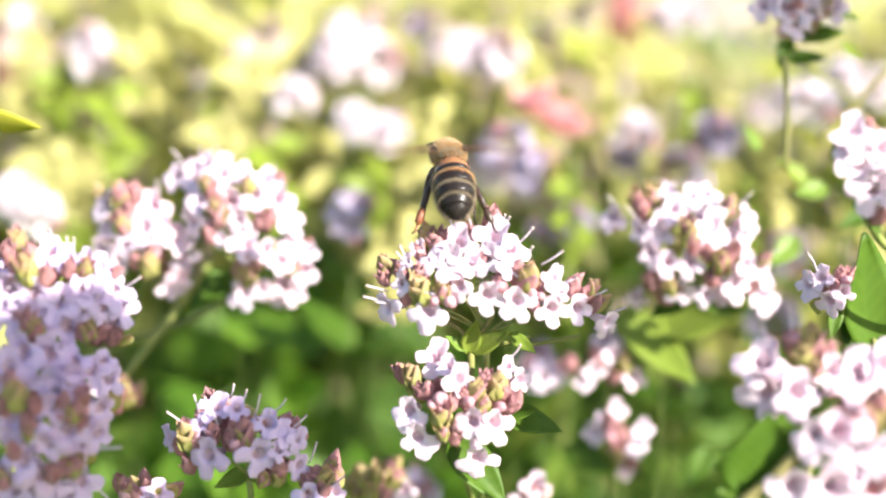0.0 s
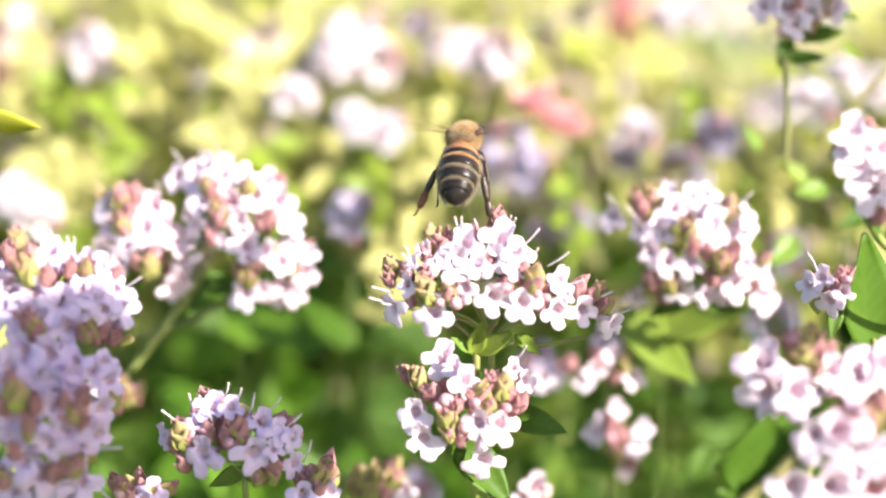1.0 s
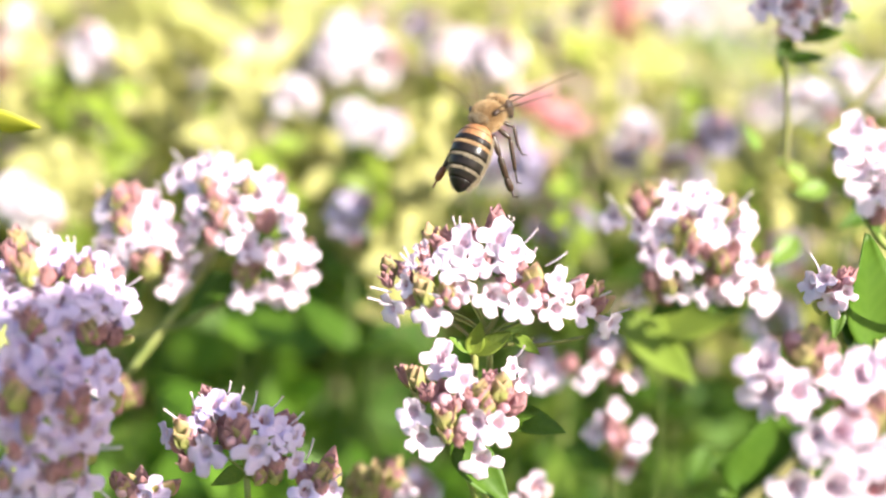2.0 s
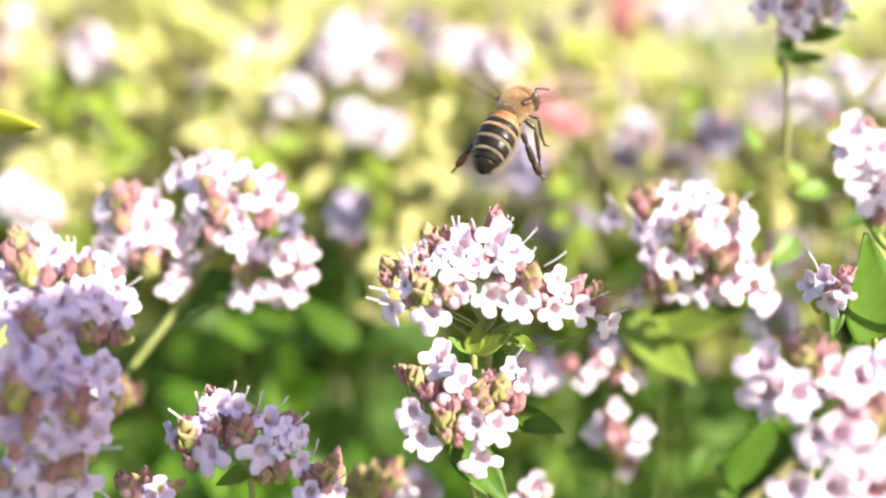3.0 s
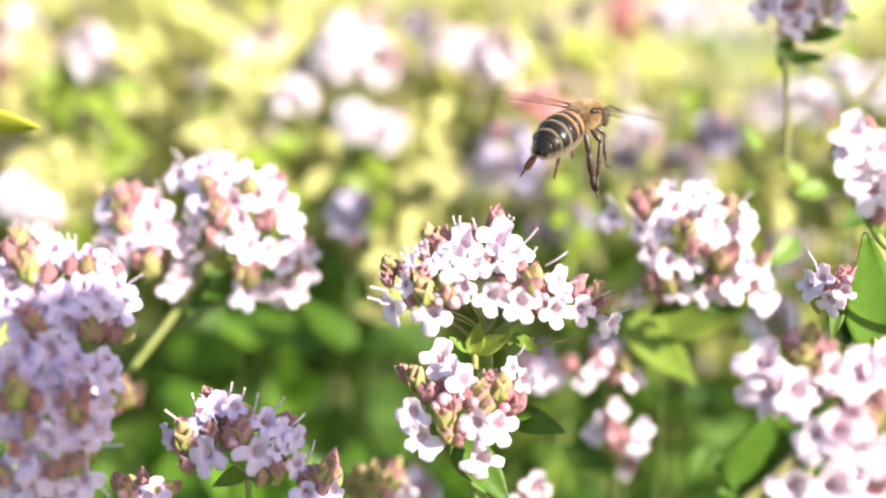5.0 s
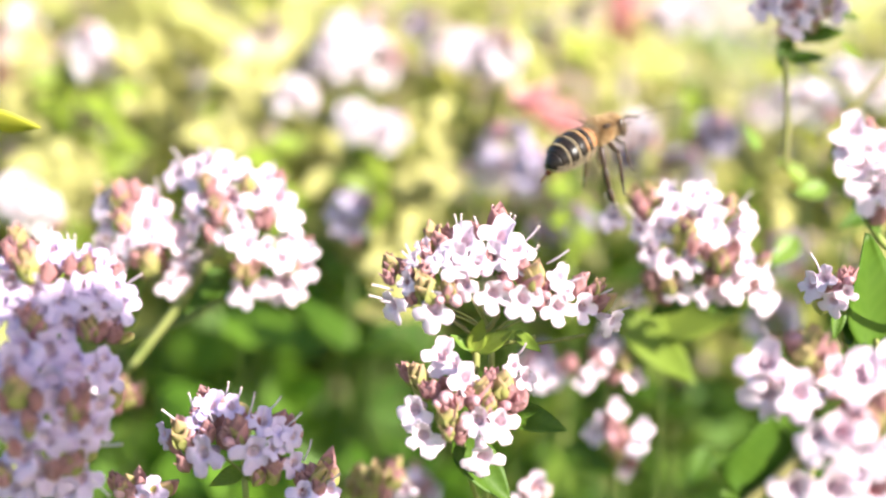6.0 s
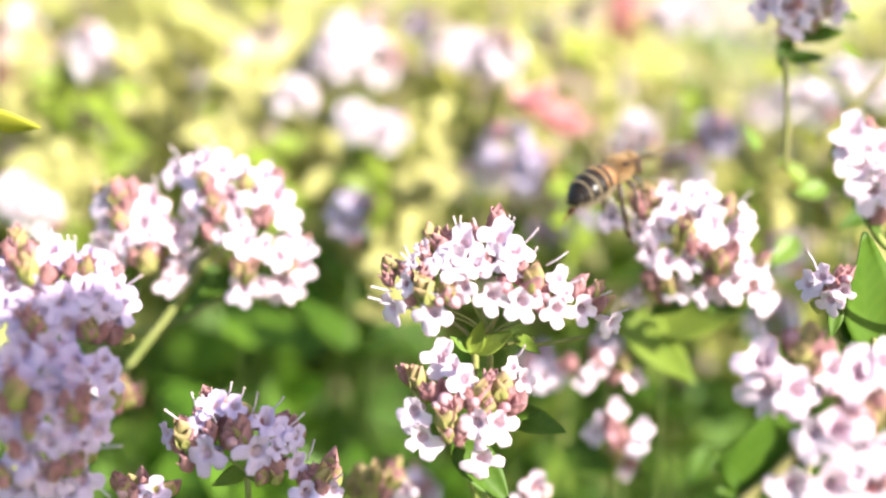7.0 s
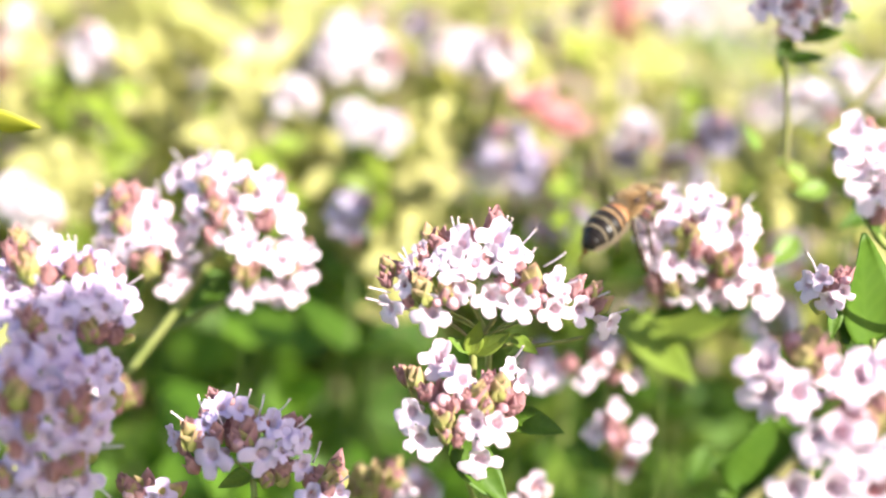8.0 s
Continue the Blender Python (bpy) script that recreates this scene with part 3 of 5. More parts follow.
HEADS["near_right"] = {
    "at": (0.0305, 0.0922, 0.4935),
    "flowers": [(-4.9, 2.4, -0.3, 0.7, 1.28), (-4.8, -0.0, -0.5, -0.2, 1.3), (-2.4, -0.0, 0.1, -0.1, 1.26), (2.7, 1.4, 0, 0.5, 1.45), (0.4, 1.7, -0.3, 0.4, 0.85), (4.9, 2.2, 0.3, 0.3, 1.2), (3.7, 0.1, 0.1, -0.1, 1.09)],
    "bracts": [(-1.1, 4.1, 1, 1.25), (-2.4, 4.1, 0, 0.91), (-1.9, 3.2, 1, 1.04), (-0.2, 3.0, 0, 0.87), (1.2, -1.5, 0, 0.73), (-0.9, 1.9, 1, 0.87), (0.5, 3.3, 0, 0.74)],
    "buds": [(-2.4, 4.2, 1.05), (0.4, 0.2, 1.04)],
    "stamens": [(-2.3, 4.1, -2.9, 7.1), (-4.5, 3.9, -5.1, 5.2)],
}
HEADS["near_right_low"] = {
    "at": (0.0319, 0.0871, 0.4899),
    "flowers": [(-3.4, 1.8, -0.3, 0, 1.04), (-1.7, 2.2, -0.1, 0, 1.24), (-0.4, 0.2, 0, -0.3, 1.38), (-5.0, -2.2, -0.4, -0.2, 1.15), (-2.2, -2.1, 0, -0.1, 1.29), (1.7, 0.6, 0.2, 0, 1.14), (0.9, -2.2, 0.1, -0.2, 1.14)],
    "bracts": [(1.6, 3.9, 1, 1.2), (0.7, 3.1, 0, 1.0), (1.8, -2.0, 0, 0.99), (-0.7, 3.1, 0, 0.71), (0.0, -2.6, 0, 0.8)],
    "buds": [(0.1, 3.6, 1.14)],
    "leaves": [(-7.5, -3.5, -6.8, 3.6, 2.6), (-7.2, -2.9, -10.7, -3.1, 1.2)],
    "twigs": [(-4.4, 0.4, -8.8, -3.9, 0.5)],
}
HEADS["edge_right"] = {
    "at": (0.0348, 0.099, 0.511),
    "flowers": [(-1.2, 2.4, -0.1, 0.6, 1.01), (-0.9, -0.3, -0.2, 0.1, 1.11), (0.4, -2.3, -0.1, -0.1, 1.16), (-1.6, 1.3, -0.4, 0.3, 0.87), (1.1, 1.0, 0.3, 0.3, 0.92), (1.7, -0.7, 0.4, 0, 0.93)],
    "bracts": [(1.1, -1.3, 0, 0.82), (1.6, -4.1, 0, 0.86), (0.2, 2.7, 0, 0.75)],
    "stamens": [(0.3, 1.0, 1.1, 1.6)],
    "leaves": [(0.7, -3.0, 1.5, -6.3, 1.8)],
}
HEADS["top_right"] = {
    "at": (0.0398, 0.1403, 0.5203),
    "flowers": [(-3.8, 0.5, 0, 0.1, 1.0), (-1.6, 0.0, 0, 0.1, 1.0), (1.0, -0.3, 0, 0.1, 1.0), (4.2, 0.3, 0, 0.1, 1.0), (-0.3, -1.6, 0, 0.1, 1.0), (2.2, 1.0, 0, 0.1, 1.0), (-2.9, 1.9, 0, 0.1, 1.0), (0.3, 2.2, 0, 0.1, 1.0)],
    "bracts": [(-0.3, 0.3, 0, 1.0), (1.6, -1.3, 1, 1.0), (-1.3, -1.0, 0, 1.0), (2.9, 0.0, 1, 1.0)],
    "leaves": [(-0.3, -2.6, -1.3, -6.4, 1.4), (1.0, -2.6, 6.1, -2.6, 1.5), (0.0, -5.4, 4.2, -4.8, 1.1), (6.1, -3.2, 8.0, -5.8, 1.2), (6.1, 0.0, 8.0, -0.6, 1.2)],
    "twigs": [(-1.0, -5.0, -0.7, -18.0, 0.3)],
}
HEADS["behind_low"] = {
    "at": (0.0203, 0.1413, 0.4778),
    "flowers": [(-0.4, 3.0, 0.2, 0.3, 1.16), (-2.2, -0.7, 0, 0, 0.78), (2.8, -1.7, 0.3, 0.1, 0.84), (-8.1, -1.9, -0.2, 0.2, 0.91), (-3.4, -2.0, 0, -0.2, 0.72), (0.2, 1.3, 0.2, 0.1, 0.76)],
    "bracts": [(1.6, 0.3, 1, 1.11), (-1.5, 1.0, 0, 1.11), (-4.9, 0.3, 0, 1.11), (0.5, -1.1, 0, 0.96)],
}
HEADS["behind_lower"] = {
    "at": (0.0223, 0.1409, 0.4686),
    "flowers": [(-3.7, 0.3, -0.4, 0.1, 0.8), (2.1, 1.0, 0.3, 0.2, 0.83), (1.2, -1.2, 0.2, -0.1, 0.79), (-1.0, 3.4, 0.1, 0.4, 0.67), (0.1, -4.5, 0, -0.3, 0.7), (-2.8, 1.9, -0.1, 0.3, 0.62)],
    "bracts": [(-1.9, 1.5, 0, 1.02), (-0.6, 0.2, 0, 0.97), (-0.9, -1.9, 1, 1.02), (0.9, -3.0, 0, 0.92)],
    "buds": [(-1.9, 0.0, 1.38)],
}
HEADS["bud_low"] = {
    "at": (-0.0071, 0.1239, 0.4709),
    "flowers": [(2.8, -1.6, 0.2, 0, 0.82)],
    "bracts": [(-1.8, 0.4, 1, 1.19), (-0.0, 0.8, 1, 1.14), (-0.8, -1.1, 1, 1.14), (1.9, 0.1, 1, 1.05), (1.3, 1.3, 1, 0.91), (-2.8, -1.1, 1, 1.02), (0.7, -1.4, 0, 1.0)],
}
HEADS["low_mid"] = {
    "at": (0.0105, 0.1282, 0.4675),
    "flowers": [(0.0, 0.6, 0, 0.1, 1.0), (-1.3, -1.0, 0, 0.1, 1.0)],
    "bracts": [(-0.3, -0.6, 0, 1.0), (1.0, -0.3, 1, 1.0), (-1.0, 0.0, 0, 1.0)],
}
HEADS["leafy_a"] = {
    "at": (0.0276, 0.142, 0.4805),
    "flowers": [],
    "leaves": [(-5.9, 3.5, 1.7, -6.2, 0.95), (-2.1, 1.4, 9.7, 3.5, 0.95), (-12.5, -13.9, -6.3, -17.4, 1.6), (-11.8, -2.8, -15.3, 0.0, 1.2), (5.6, -13.9, 2.4, -18.8, 1.6)],
}
HEADS["leafy_b"] = {
    "at": (0.0482, 0.1404, 0.4938),
    "flowers": [],
    "leaves": [(-1.7, 6.1, -6.4, 4.7, 1.4), (4.6, 3.7, -0.7, 1.3, 1.7), (-4.0, 6.7, -8.8, 8.8, 1.0), (-9.8, 10.6, -12.8, 13.2, 1.0), (-5.4, 0.0, -9.4, -4.0, 1.2)],
    "twigs": [(5.0, 20.2, -3.4, 11.8, 0.32)],
}
BEE_FLIGHT = [
    (0.0, pose(0.00057, 0.11039, 0.50925, 7.8, 0.0, 6.9)),
    (0.5, pose(0.00099, 0.11065, 0.5102, 11.3, 0.0, 0.5)),
    (1.0, pose(0.00187, 0.11078, 0.51071, 10.2, -0.0, -8.0)),
    (1.5, pose(0.00282, 0.11152, 0.51153, 20.6, -0.0, -21.6)),
    (1.7, pose(0.0032, 0.11216, 0.512, 25.6, -0.0, -29.6)),
    (2.2, pose(0.00458, 0.11288, 0.51274, 28.2, 1.8, -36.7)),
    (2.8, pose(0.00603, 0.11354, 0.51327, 25.9, 3.6, -33.6)),
    (3.0, pose(0.00656, 0.11355, 0.51333, 22.2, 3.7, -30.4)),
    (3.5, pose(0.0082, 0.11354, 0.51327, 12.6, 3.9, -27.4)),
    (4.0, pose(0.01037, 0.11357, 0.51338, 9.0, 4.0, -32.9)),
    (4.5, pose(0.01175, 0.1135, 0.51312, 7.1, 4.0, -36.2)),
    (4.7, pose(0.01233, 0.11343, 0.51287, 5.1, 4.0, -35.7)),
    (5.2, pose(0.01369, 0.11626, 0.51184, 8.8, 2.0, -41.2)),
    (5.8, pose(0.015, 0.11999, 0.51029, 15.8, -0.0, -48.1)),
    (6.0, pose(0.0157, 0.1219, 0.50969, 18.1, -0.0, -49.5)),
    (6.5, pose(0.01707, 0.1238, 0.50714, 15.5, -0.0, -51.2)),
    (7.0, pose(0.01824, 0.12582, 0.50502, 16.3, -0.0, -47.0)),
    (7.2, pose(0.0189, 0.12561, 0.50422, 18.0, -0.0, -49.9)),
    (7.5, pose(0.01925, 0.12527, 0.50296, 17.7, -0.0, -46.1)),
    (7.8, pose(0.01975, 0.12546, 0.50175, 19.5, -0.0, -48.6)),
    (8.0, pose(0.01951, 0.12536, 0.50135, 23.9, -0.0, -45.6)),
]
DROOP = [(0.0, 26), (1.7, 26), (2.8, 20), (4.7, 13), (5.8, -3), (8.0, -3)]
# seconds and turns of the hind legs at the hip
HIND_LEFT = [(0.0, 0, 6, 0), (1.0, 0, 8, 0), (1.5, 0, 13, 0), (3.0, 0, 15, 0), (3.5, 0, 6, 0), (4.5, 0, 0, 0), (6.0, -34, 0, 16), (8.0, -34, 0, 16)]
HIND_RIGHT = [(0.0, 0, -6, 0), (1.5, 30, 6, 0), (3.0, 50, 8, -10), (4.5, 58, 8, -10), (6.0, 36, 10, -10), (8.0, 34, 0, -10)]
FAR_WHITE = [
    (-0.0162, 0.2223, 0.5095), (0.0053, 0.2267, 0.5067),
]
FAR_LILAC_SHADE = [
    (-0.0049, 0.2534, 0.5097), (0.0098, 0.1879, 0.4973), (0.0133, 0.1870, 0.4937), (-0.0132, 0.1706, 0.4904), (0.0447, 0.1976, 0.4946),
    (0.0410, 0.2067, 0.4899), (0.0333, 0.2165, 0.4880), (0.0230, 0.2039, 0.4795), (0.0195, 0.2131, 0.4751), (0.0563, 0.1932, 0.4783),
    (0.0490, 0.1713, 0.4738), (-0.0043, 0.1555, 0.4537), (0.0139, 0.1595, 0.4685),
]
FAR_PINK = [
    (-0.0928, 0.2619, 0.5030),
]
FAR_SINGLE = [
    (-0.0858, 0.2539, 0.5116), (-0.0642, 0.2223, 0.5097), (-0.0627, 0.2208, 0.5039), (-0.0663, 0.2605, 0.4978), (-0.0145, 0.2038, 0.4986),
    (-0.0099, 0.2031, 0.4958), (-0.0643, 0.1811, 0.4909), (-0.0613, 0.1799, 0.4868), (0.0075, 0.1963, 0.4898), (0.0128, 0.2059, 0.4872),
    (-0.0506, 0.2405, 0.5003), (-0.0264, 0.2142, 0.4986), (0.0321, 0.1981, 0.4967), (0.0297, 0.2540, 0.5119), (0.0470, 0.2382, 0.5109),
    (0.0441, 0.2440, 0.5132), (0.0579, 0.1894, 0.5026), (0.0629, 0.2194, 0.4988), (0.0683, 0.2057, 0.5057), (0.0657, 0.2490, 0.4934),
    (0.0803, 0.2668, 0.4826), (0.0391, 0.2700, 0.4558), (-0.0168, 0.2707, 0.4583), (-0.0450, 0.2702, 0.4954), (-0.0569, 0.2719, 0.5014),
    (0.0212, 0.2630, 0.5071), (0.0777, 0.2197, 0.4998), (-0.0447, 0.2848, 0.5110), (0.0357, 0.2598, 0.4949), (0.0684, 0.2732, 0.5062),
]
FAR_YELLOW = [
    (-0.0072, 0.1895, 0.4838), (-0.0089, 0.1996, 0.4827), (-0.0052, 0.1942, 0.4821), (-0.0074, 0.1839, 0.4822), (-0.0144, 0.2105, 0.4851),
    (-0.0343, 0.2166, 0.5077), (-0.0681, 0.2075, 0.4932), (-0.0677, 0.2268, 0.4876), (0.0370, 0.2152, 0.5024), (0.0549, 0.1963, 0.4900),
    (0.0282, 0.2218, 0.5077), (0.0164, 0.2207, 0.5037), (0.0601, 0.1654, 0.4903), (-0.0214, 0.2126, 0.4928), (-0.0495, 0.2331, 0.5113),
    (-0.0023, 0.2092, 0.4993), (-0.0249, 0.2226, 0.5106), (-0.0043, 0.2064, 0.4889), (-0.0189, 0.2067, 0.4899), (-0.0545, 0.2226, 0.5106),
    (-0.0393, 0.2139, 0.4976), (-0.0739, 0.2197, 0.4998),
]
FAR_GREEN = [
    (-0.0120, 0.1966, 0.4909), (-0.0138, 0.2068, 0.4903), (-0.0392, 0.2209, 0.5042), (0.0196, 0.1818, 0.4938), (-0.0574, 0.2098, 0.5016),
    (0.0523, 0.2056, 0.4861), (-0.0282, 0.1976, 0.4946), (-0.0699, 0.2213, 0.5057), (-0.0607, 0.1941, 0.4815), (-0.0032, 0.1938, 0.4806),
    (0.0456, 0.2202, 0.5018),
]
SWAY_MAIN = [
    (0, -0.26, 0.11), (0.5, -0.03, 0.08), (1, 0.26, -0.03), (1.5, 0.24, -0.11), (2.2, 0.05, 0.00), (3, 0.00, 0.00), (3.5, 0.00, 0.00), (4, 0.03, -0.08), (4.5, 0.08, -0.05), (5.2, 0.11, 0.05), (6, 0.24, 0.21), (6.5, 0.32, 0.11), (7, 0.16, 0.03), (7.5, -0.03, 0.00), (8, -0.03, -0.05)
]
SWAY_CORNER = [
    (0, -0.31, -0.21), (0.5, -0.52, -0.10), (1, -0.79, -0.08), (1.5, -0.79, 0.00), (2.2, -0.47, 0.05), (3, -0.16, 0.05), (3.5, 0.00, 0.00), (4, -0.05, -0.10), (4.5, -0.24, -0.10), (5.2, -0.58, -0.05), (6, -0.79, 0.00), (6.5, -0.79, 0.03), (7, -0.52, 0.00), (7.5, -0.16, -0.08), (8, 0.05, -0.21)
]
SWAY_MID_LEFT = [
    (0, 0.00, -0.07), (1, 0.07, -0.20), (1.5, 0.07, -0.20), (3.5, 0.00, 0.00), (4.5, 0.13, -0.10), (6, 0.00, 0.13), (6.5, -0.20, 0.29), (7, -0.20, 0.33), (7.5, -0.13, 0.13), (8, 0.00, -0.10)
]
SWAY_MID_RIGHT = [
    (0, 0.06, -0.10), (1.5, 0.03, -0.03), (3.5, 0.00, 0.00), (6, 0.00, 0.00), (7, -0.10, 0.00), (7.5, -0.10, 0.00), (7.8, 0.13, -0.19), (8, 0.38, -0.35)
]
SWAY_SMALL_RIGHT = [
    (0, 0.05, -0.08), (0.5, -0.05, 0.00), (1, 0.05, -0.08), (1.5, 0.32, -0.24), (2.2, 0.27, -0.16), (3, 0.16, -0.08), (3.5, 0.00, 0.00), (4, -0.05, 0.03), (4.5, 0.00, 0.00), (5.2, 0.16, -0.05), (6, 0.32, -0.16), (6.5, 0.21, -0.08), (7, 0.05, 0.00), (7.5, -0.03, 0.00), (8, 0.00, -0.11)
]
SWAY_NEAR_RIGHT = [
    (0, 0.14, 0.00), (1, 0.14, 0.00), (1.5, 0.23, -0.05), (2.2, 0.27, -0.14), (3, 0.27, -0.18), (3.5, 0.00, 0.00), (4, -0.05, 0.09), (4.5, 0.05, 0.09), (5.2, 0.23, -0.05), (6, 0.37, -0.14), (6.5, 0.14, 0.00), (7, 0.09, 0.09), (7.5, 0.14, -0.05), (8, 0.27, -0.18)
]
SWAY_LEFT = [
    (0, -0.05, 0.00), (1.5, 0.00, 0.00), (3.5, 0.00, 0.00), (4.5, 0.10, 0.18), (6, 0.05, 0.28), (6.5, 0.05, 0.25), (7, 0.05, 0.15), (8, 0.10, 0.13)
]
PINK_SPIKE = (0.0182, 0.2036, 0.4977)
PINK_SPIKE_TOP = (0.0358, 0.2432, 0.5105)
YELLOW_LEAF = (-0.0467, 0.1212, 0.5108)


def add_head(plant, base, key, seed, fill=26, lean=-15, big=1.0, blossoms=COROLLAS, flat=1.0, green_share=0.5, wild=1.0, proud=0.0):
    """One flower head under plant: stalks, bracts, buds, blossoms with stamens, leaves; head space in millimetres."""
    rnd = random.Random(seed)
    h = HEADS[key]
    frame_m = Matrix.Translation(Vector(h["at"]) - Vector(base)) @ pose(0, 0, 0, lean)
    flowers = h["flowers"] + h.get("more_flowers", [])
    pts = [q[:2] for q in flowers + h.get("bracts", []) + h.get("buds", [])]
    if pts:
        ru = max(2.5, max(abs(p[0]) for p in pts) * 1.08)
        rv = max(2.5, max(abs(p[1]) for p in pts) * 1.08)
        rd = (0.75 * min(ru, rv) + 1.0) * flat

    def near(u, v):
        return -rd * math.sqrt(max(0.06, 1 - (u / ru) ** 2 - (v / rv) ** 2))

    def put(name, me, u, v, y, n, spin=0.0, size=1.0, label=""):
        m = frame_m @ Matrix.Translation((u * MM, y * MM, v * MM)) @ aim(n, spin) @ Matrix.Scale(size, 4)
        return piece(name, me, plant, m, label)

    def scale(me, at, n, outer, size):
        """A bract whose rounded back looks outwards."""
        y = (outer - n * outer.dot(n)).normalized()
        m = Matrix((y.cross(n), y, n)).transposed().to_4x4()
        piece("bract", me, plant, frame_m @ Matrix.Translation(at * MM) @ m @ Matrix.Scale(size, 4))

    foot = Vector((0, 2.0, -(rv if pts else 3) * 0.75))
    for u, v, sx, sz, size in flowers:
        y = near(u, v)
        n = Vector((sx + wild * rnd.uniform(-0.12, 0.12), -1.0, sz + wild * rnd.uniform(-0.1, 0.1))).normalized()
        at = Vector((u, y, v)) - n * 2.5 * size * big
        f = put("flower", blossoms[rnd.randrange(len(blossoms))], at.x, at.z, at.y, n, rnd.uniform(-0.45, 0.45), size * big)
        if rnd.random() < 0.2:
            a = rnd.uniform(0, 6.28)
            line = bend([(0, 0, 1.2), (0.2 * math.cos(a), 0.25 + 0.2 * math.sin(a), 2.6), (0.45 * math.cos(a), 0.5 + 0.3 * math.sin(a), rnd.uniform(3.4, 4.2))], 4)
            v1, f1 = tube([q * MM for q in line], 0.07 * MM, 6)
            piece("stamen", mesh_of("stamen", v1, f1, [STAMEN]), f)
    for u, v, green, size in h.get("bracts", []):
        y = near(u, v) + (0.1 if green else 0.5) - proud
        axis = Vector((u / ru * 0.55 + rnd.uniform(-0.15, 0.15), -0.42, 0.85 + 0.3 * v / rv)).normalized()
        turn0 = rnd.uniform(-0.6, 0.6)
        for k in range(6):
            tier = 0 if k < 4 else 1
            side = axis.orthogonal().normalized()
            side.rotate(Matrix.Rotation(turn0 + k * (1.571 if tier == 0 else 3.14) + 0.7 * tier + rnd.uniform(-0.25, 0.25), 3, axis).to_quaternion())
            n = (axis + side * (rnd.uniform(0.1, 0.26) if tier == 0 else rnd.uniform(0.0, 0.08))).normalized()
            at = Vector((u, y, v)) + (axis * (-1.7 if tier == 0 else -1.3) + side * (0.4 if tier == 0 else 0.25)) * size
            me = rnd.choice(BRACTS_GREEN) if green and rnd.random() < 0.7 else rnd.choice(BRACTS)
            scale(me, at, n, side, size * rnd.uniform(0.85, 1.05))
    for u, v, size in h.get("buds", []):
        n = Vector((u / ru, -1.0, 0.2))
        n.normalize()
        at = Vector((u, near(u, v) - 0.1, v)) - n * 1.4 * size
        put("bud", BUDS[0], at.x, at.z, at.y, n, 0, size)
    for k in range(min(int(fill * 0.7), 2 * len(pts))):
        a, b = rnd.choice(pts), rnd.choice(pts)
        if math.hypot(a[0] - b[0], a[1] - b[1]) > 7:
            b = a
        t = rnd.random()
        u, v = (a[0] * t + b[0] * (1 - t)) * 0.95, (a[1] * t + b[1] * (1 - t)) * 0.95 - 0.3
        y = near(u, v) * rnd.uniform(-0.3, 0.75) + 1.5
        n = Vector((u / ru * 0.6 + rnd.uniform(-0.3, 0.3), rnd.uniform(-0.6, 0.0), 0.7 + 0.4 * v / rv)).normalized()
        outer = Vector((u / ru + rnd.uniform(-0.3, 0.3), -1.0, 0.1))
        scale(rnd.choice(BRACTS_GREEN if rnd.random() < green_share else BRACTS), Vector((u, y, v - 1.2)), n, outer, rnd.uniform(0.85, 1.15))
    for u0, v0, u1, v1 in h.get("stamens", []):
        y = near(u0, v0)
        line = bend([(u0, y + 0.6, v0), ((u0 + u1) / 2 + 0.1, y, (v0 + v1) / 2), (u1, y - 0.3, v1)], 5)
        s = tube([q * MM for q in line], [0.085 * MM] * len(line), 6)
        e = blob(line[-1] * MM, (0.13 * MM, 0.13 * MM, 0.15 * MM), 8, 5)
        v2, f2 = join(s, e)
        piece("stamen", mesh_of("stamen", v2, f2, [STAMEN, ANTHER], [0] * len(s[1]) + [1] * len(e[1])), plant, frame_m)
    for u0, v0, u1, v1, wide in h.get("leaves", []):
        d = Vector((u1 - u0, -0.25 * math.hypot(u1 - u0, v1 - v0), v1 - v0))
        k = d.length / 5
        z = d.normalized()
        y = Vector((-0.2, 0.85, -0.5))
        y = (y - z * y.dot(z)).normalized()
        x = y.cross(z)
        m = Matrix((x * (0.8 + 0.15 * min(wide, 1.6)), y, z)).transposed().to_4x4()
        me = LEAVES[3 if wide >= 2 else rnd.randrange(2) if wide >= 1.5 else 2 if wide < 1 else rnd.randrange(3)]
        piece("leaf", me, plant, frame_m @ Matrix.Translation((u0 * MM, (2.2 if wide >= 1 else -1.0) * MM, v0 * MM)) @ m @ Matrix.Scale(k, 4))
    for u0, v0, u1, v1, r in h.get("twigs", []):
        line = bend([(u0, 0.3, v0), ((u0 + u1) / 2 + 0.3, 0.6, (v0 + v1) / 2), (u1, 0.9, v1)], 6)
        v4, f4 = tube([q * MM for q in line], [r * MM] * len(line), 8)
        piece("twig", mesh_of("twig", v4, f4, [STEM if 0.4 < r < 0.5 else STEM_LIGHT]), plant, frame_m)
    # thin stalks from the fork to the bracts
    if pts:
        ends = [q[:2] for q in h.get("bracts", []) or flowers][::4]
        shapes = []
        for u, v in ends:
            y = near(u, v)
            line = bend([foot, (u * 0.45, y * 0.2 + 1.2, v * 0.4 - rv * 0.42), (u, y + 2.0, v - 1.4)], 4)
            shapes.append(tube([q * MM for q in line], [0.14 * MM * (1 - 0.4 * i / len(line)) for i in range(len(line))], 6))
        v3, f3 = join(*shapes)
        piece("stalk", mesh_of("stalk", v3, f3, [STEM]), plant, frame_m)
        return frame_m @ (foot * MM)
    return frame_m.translation.copy()


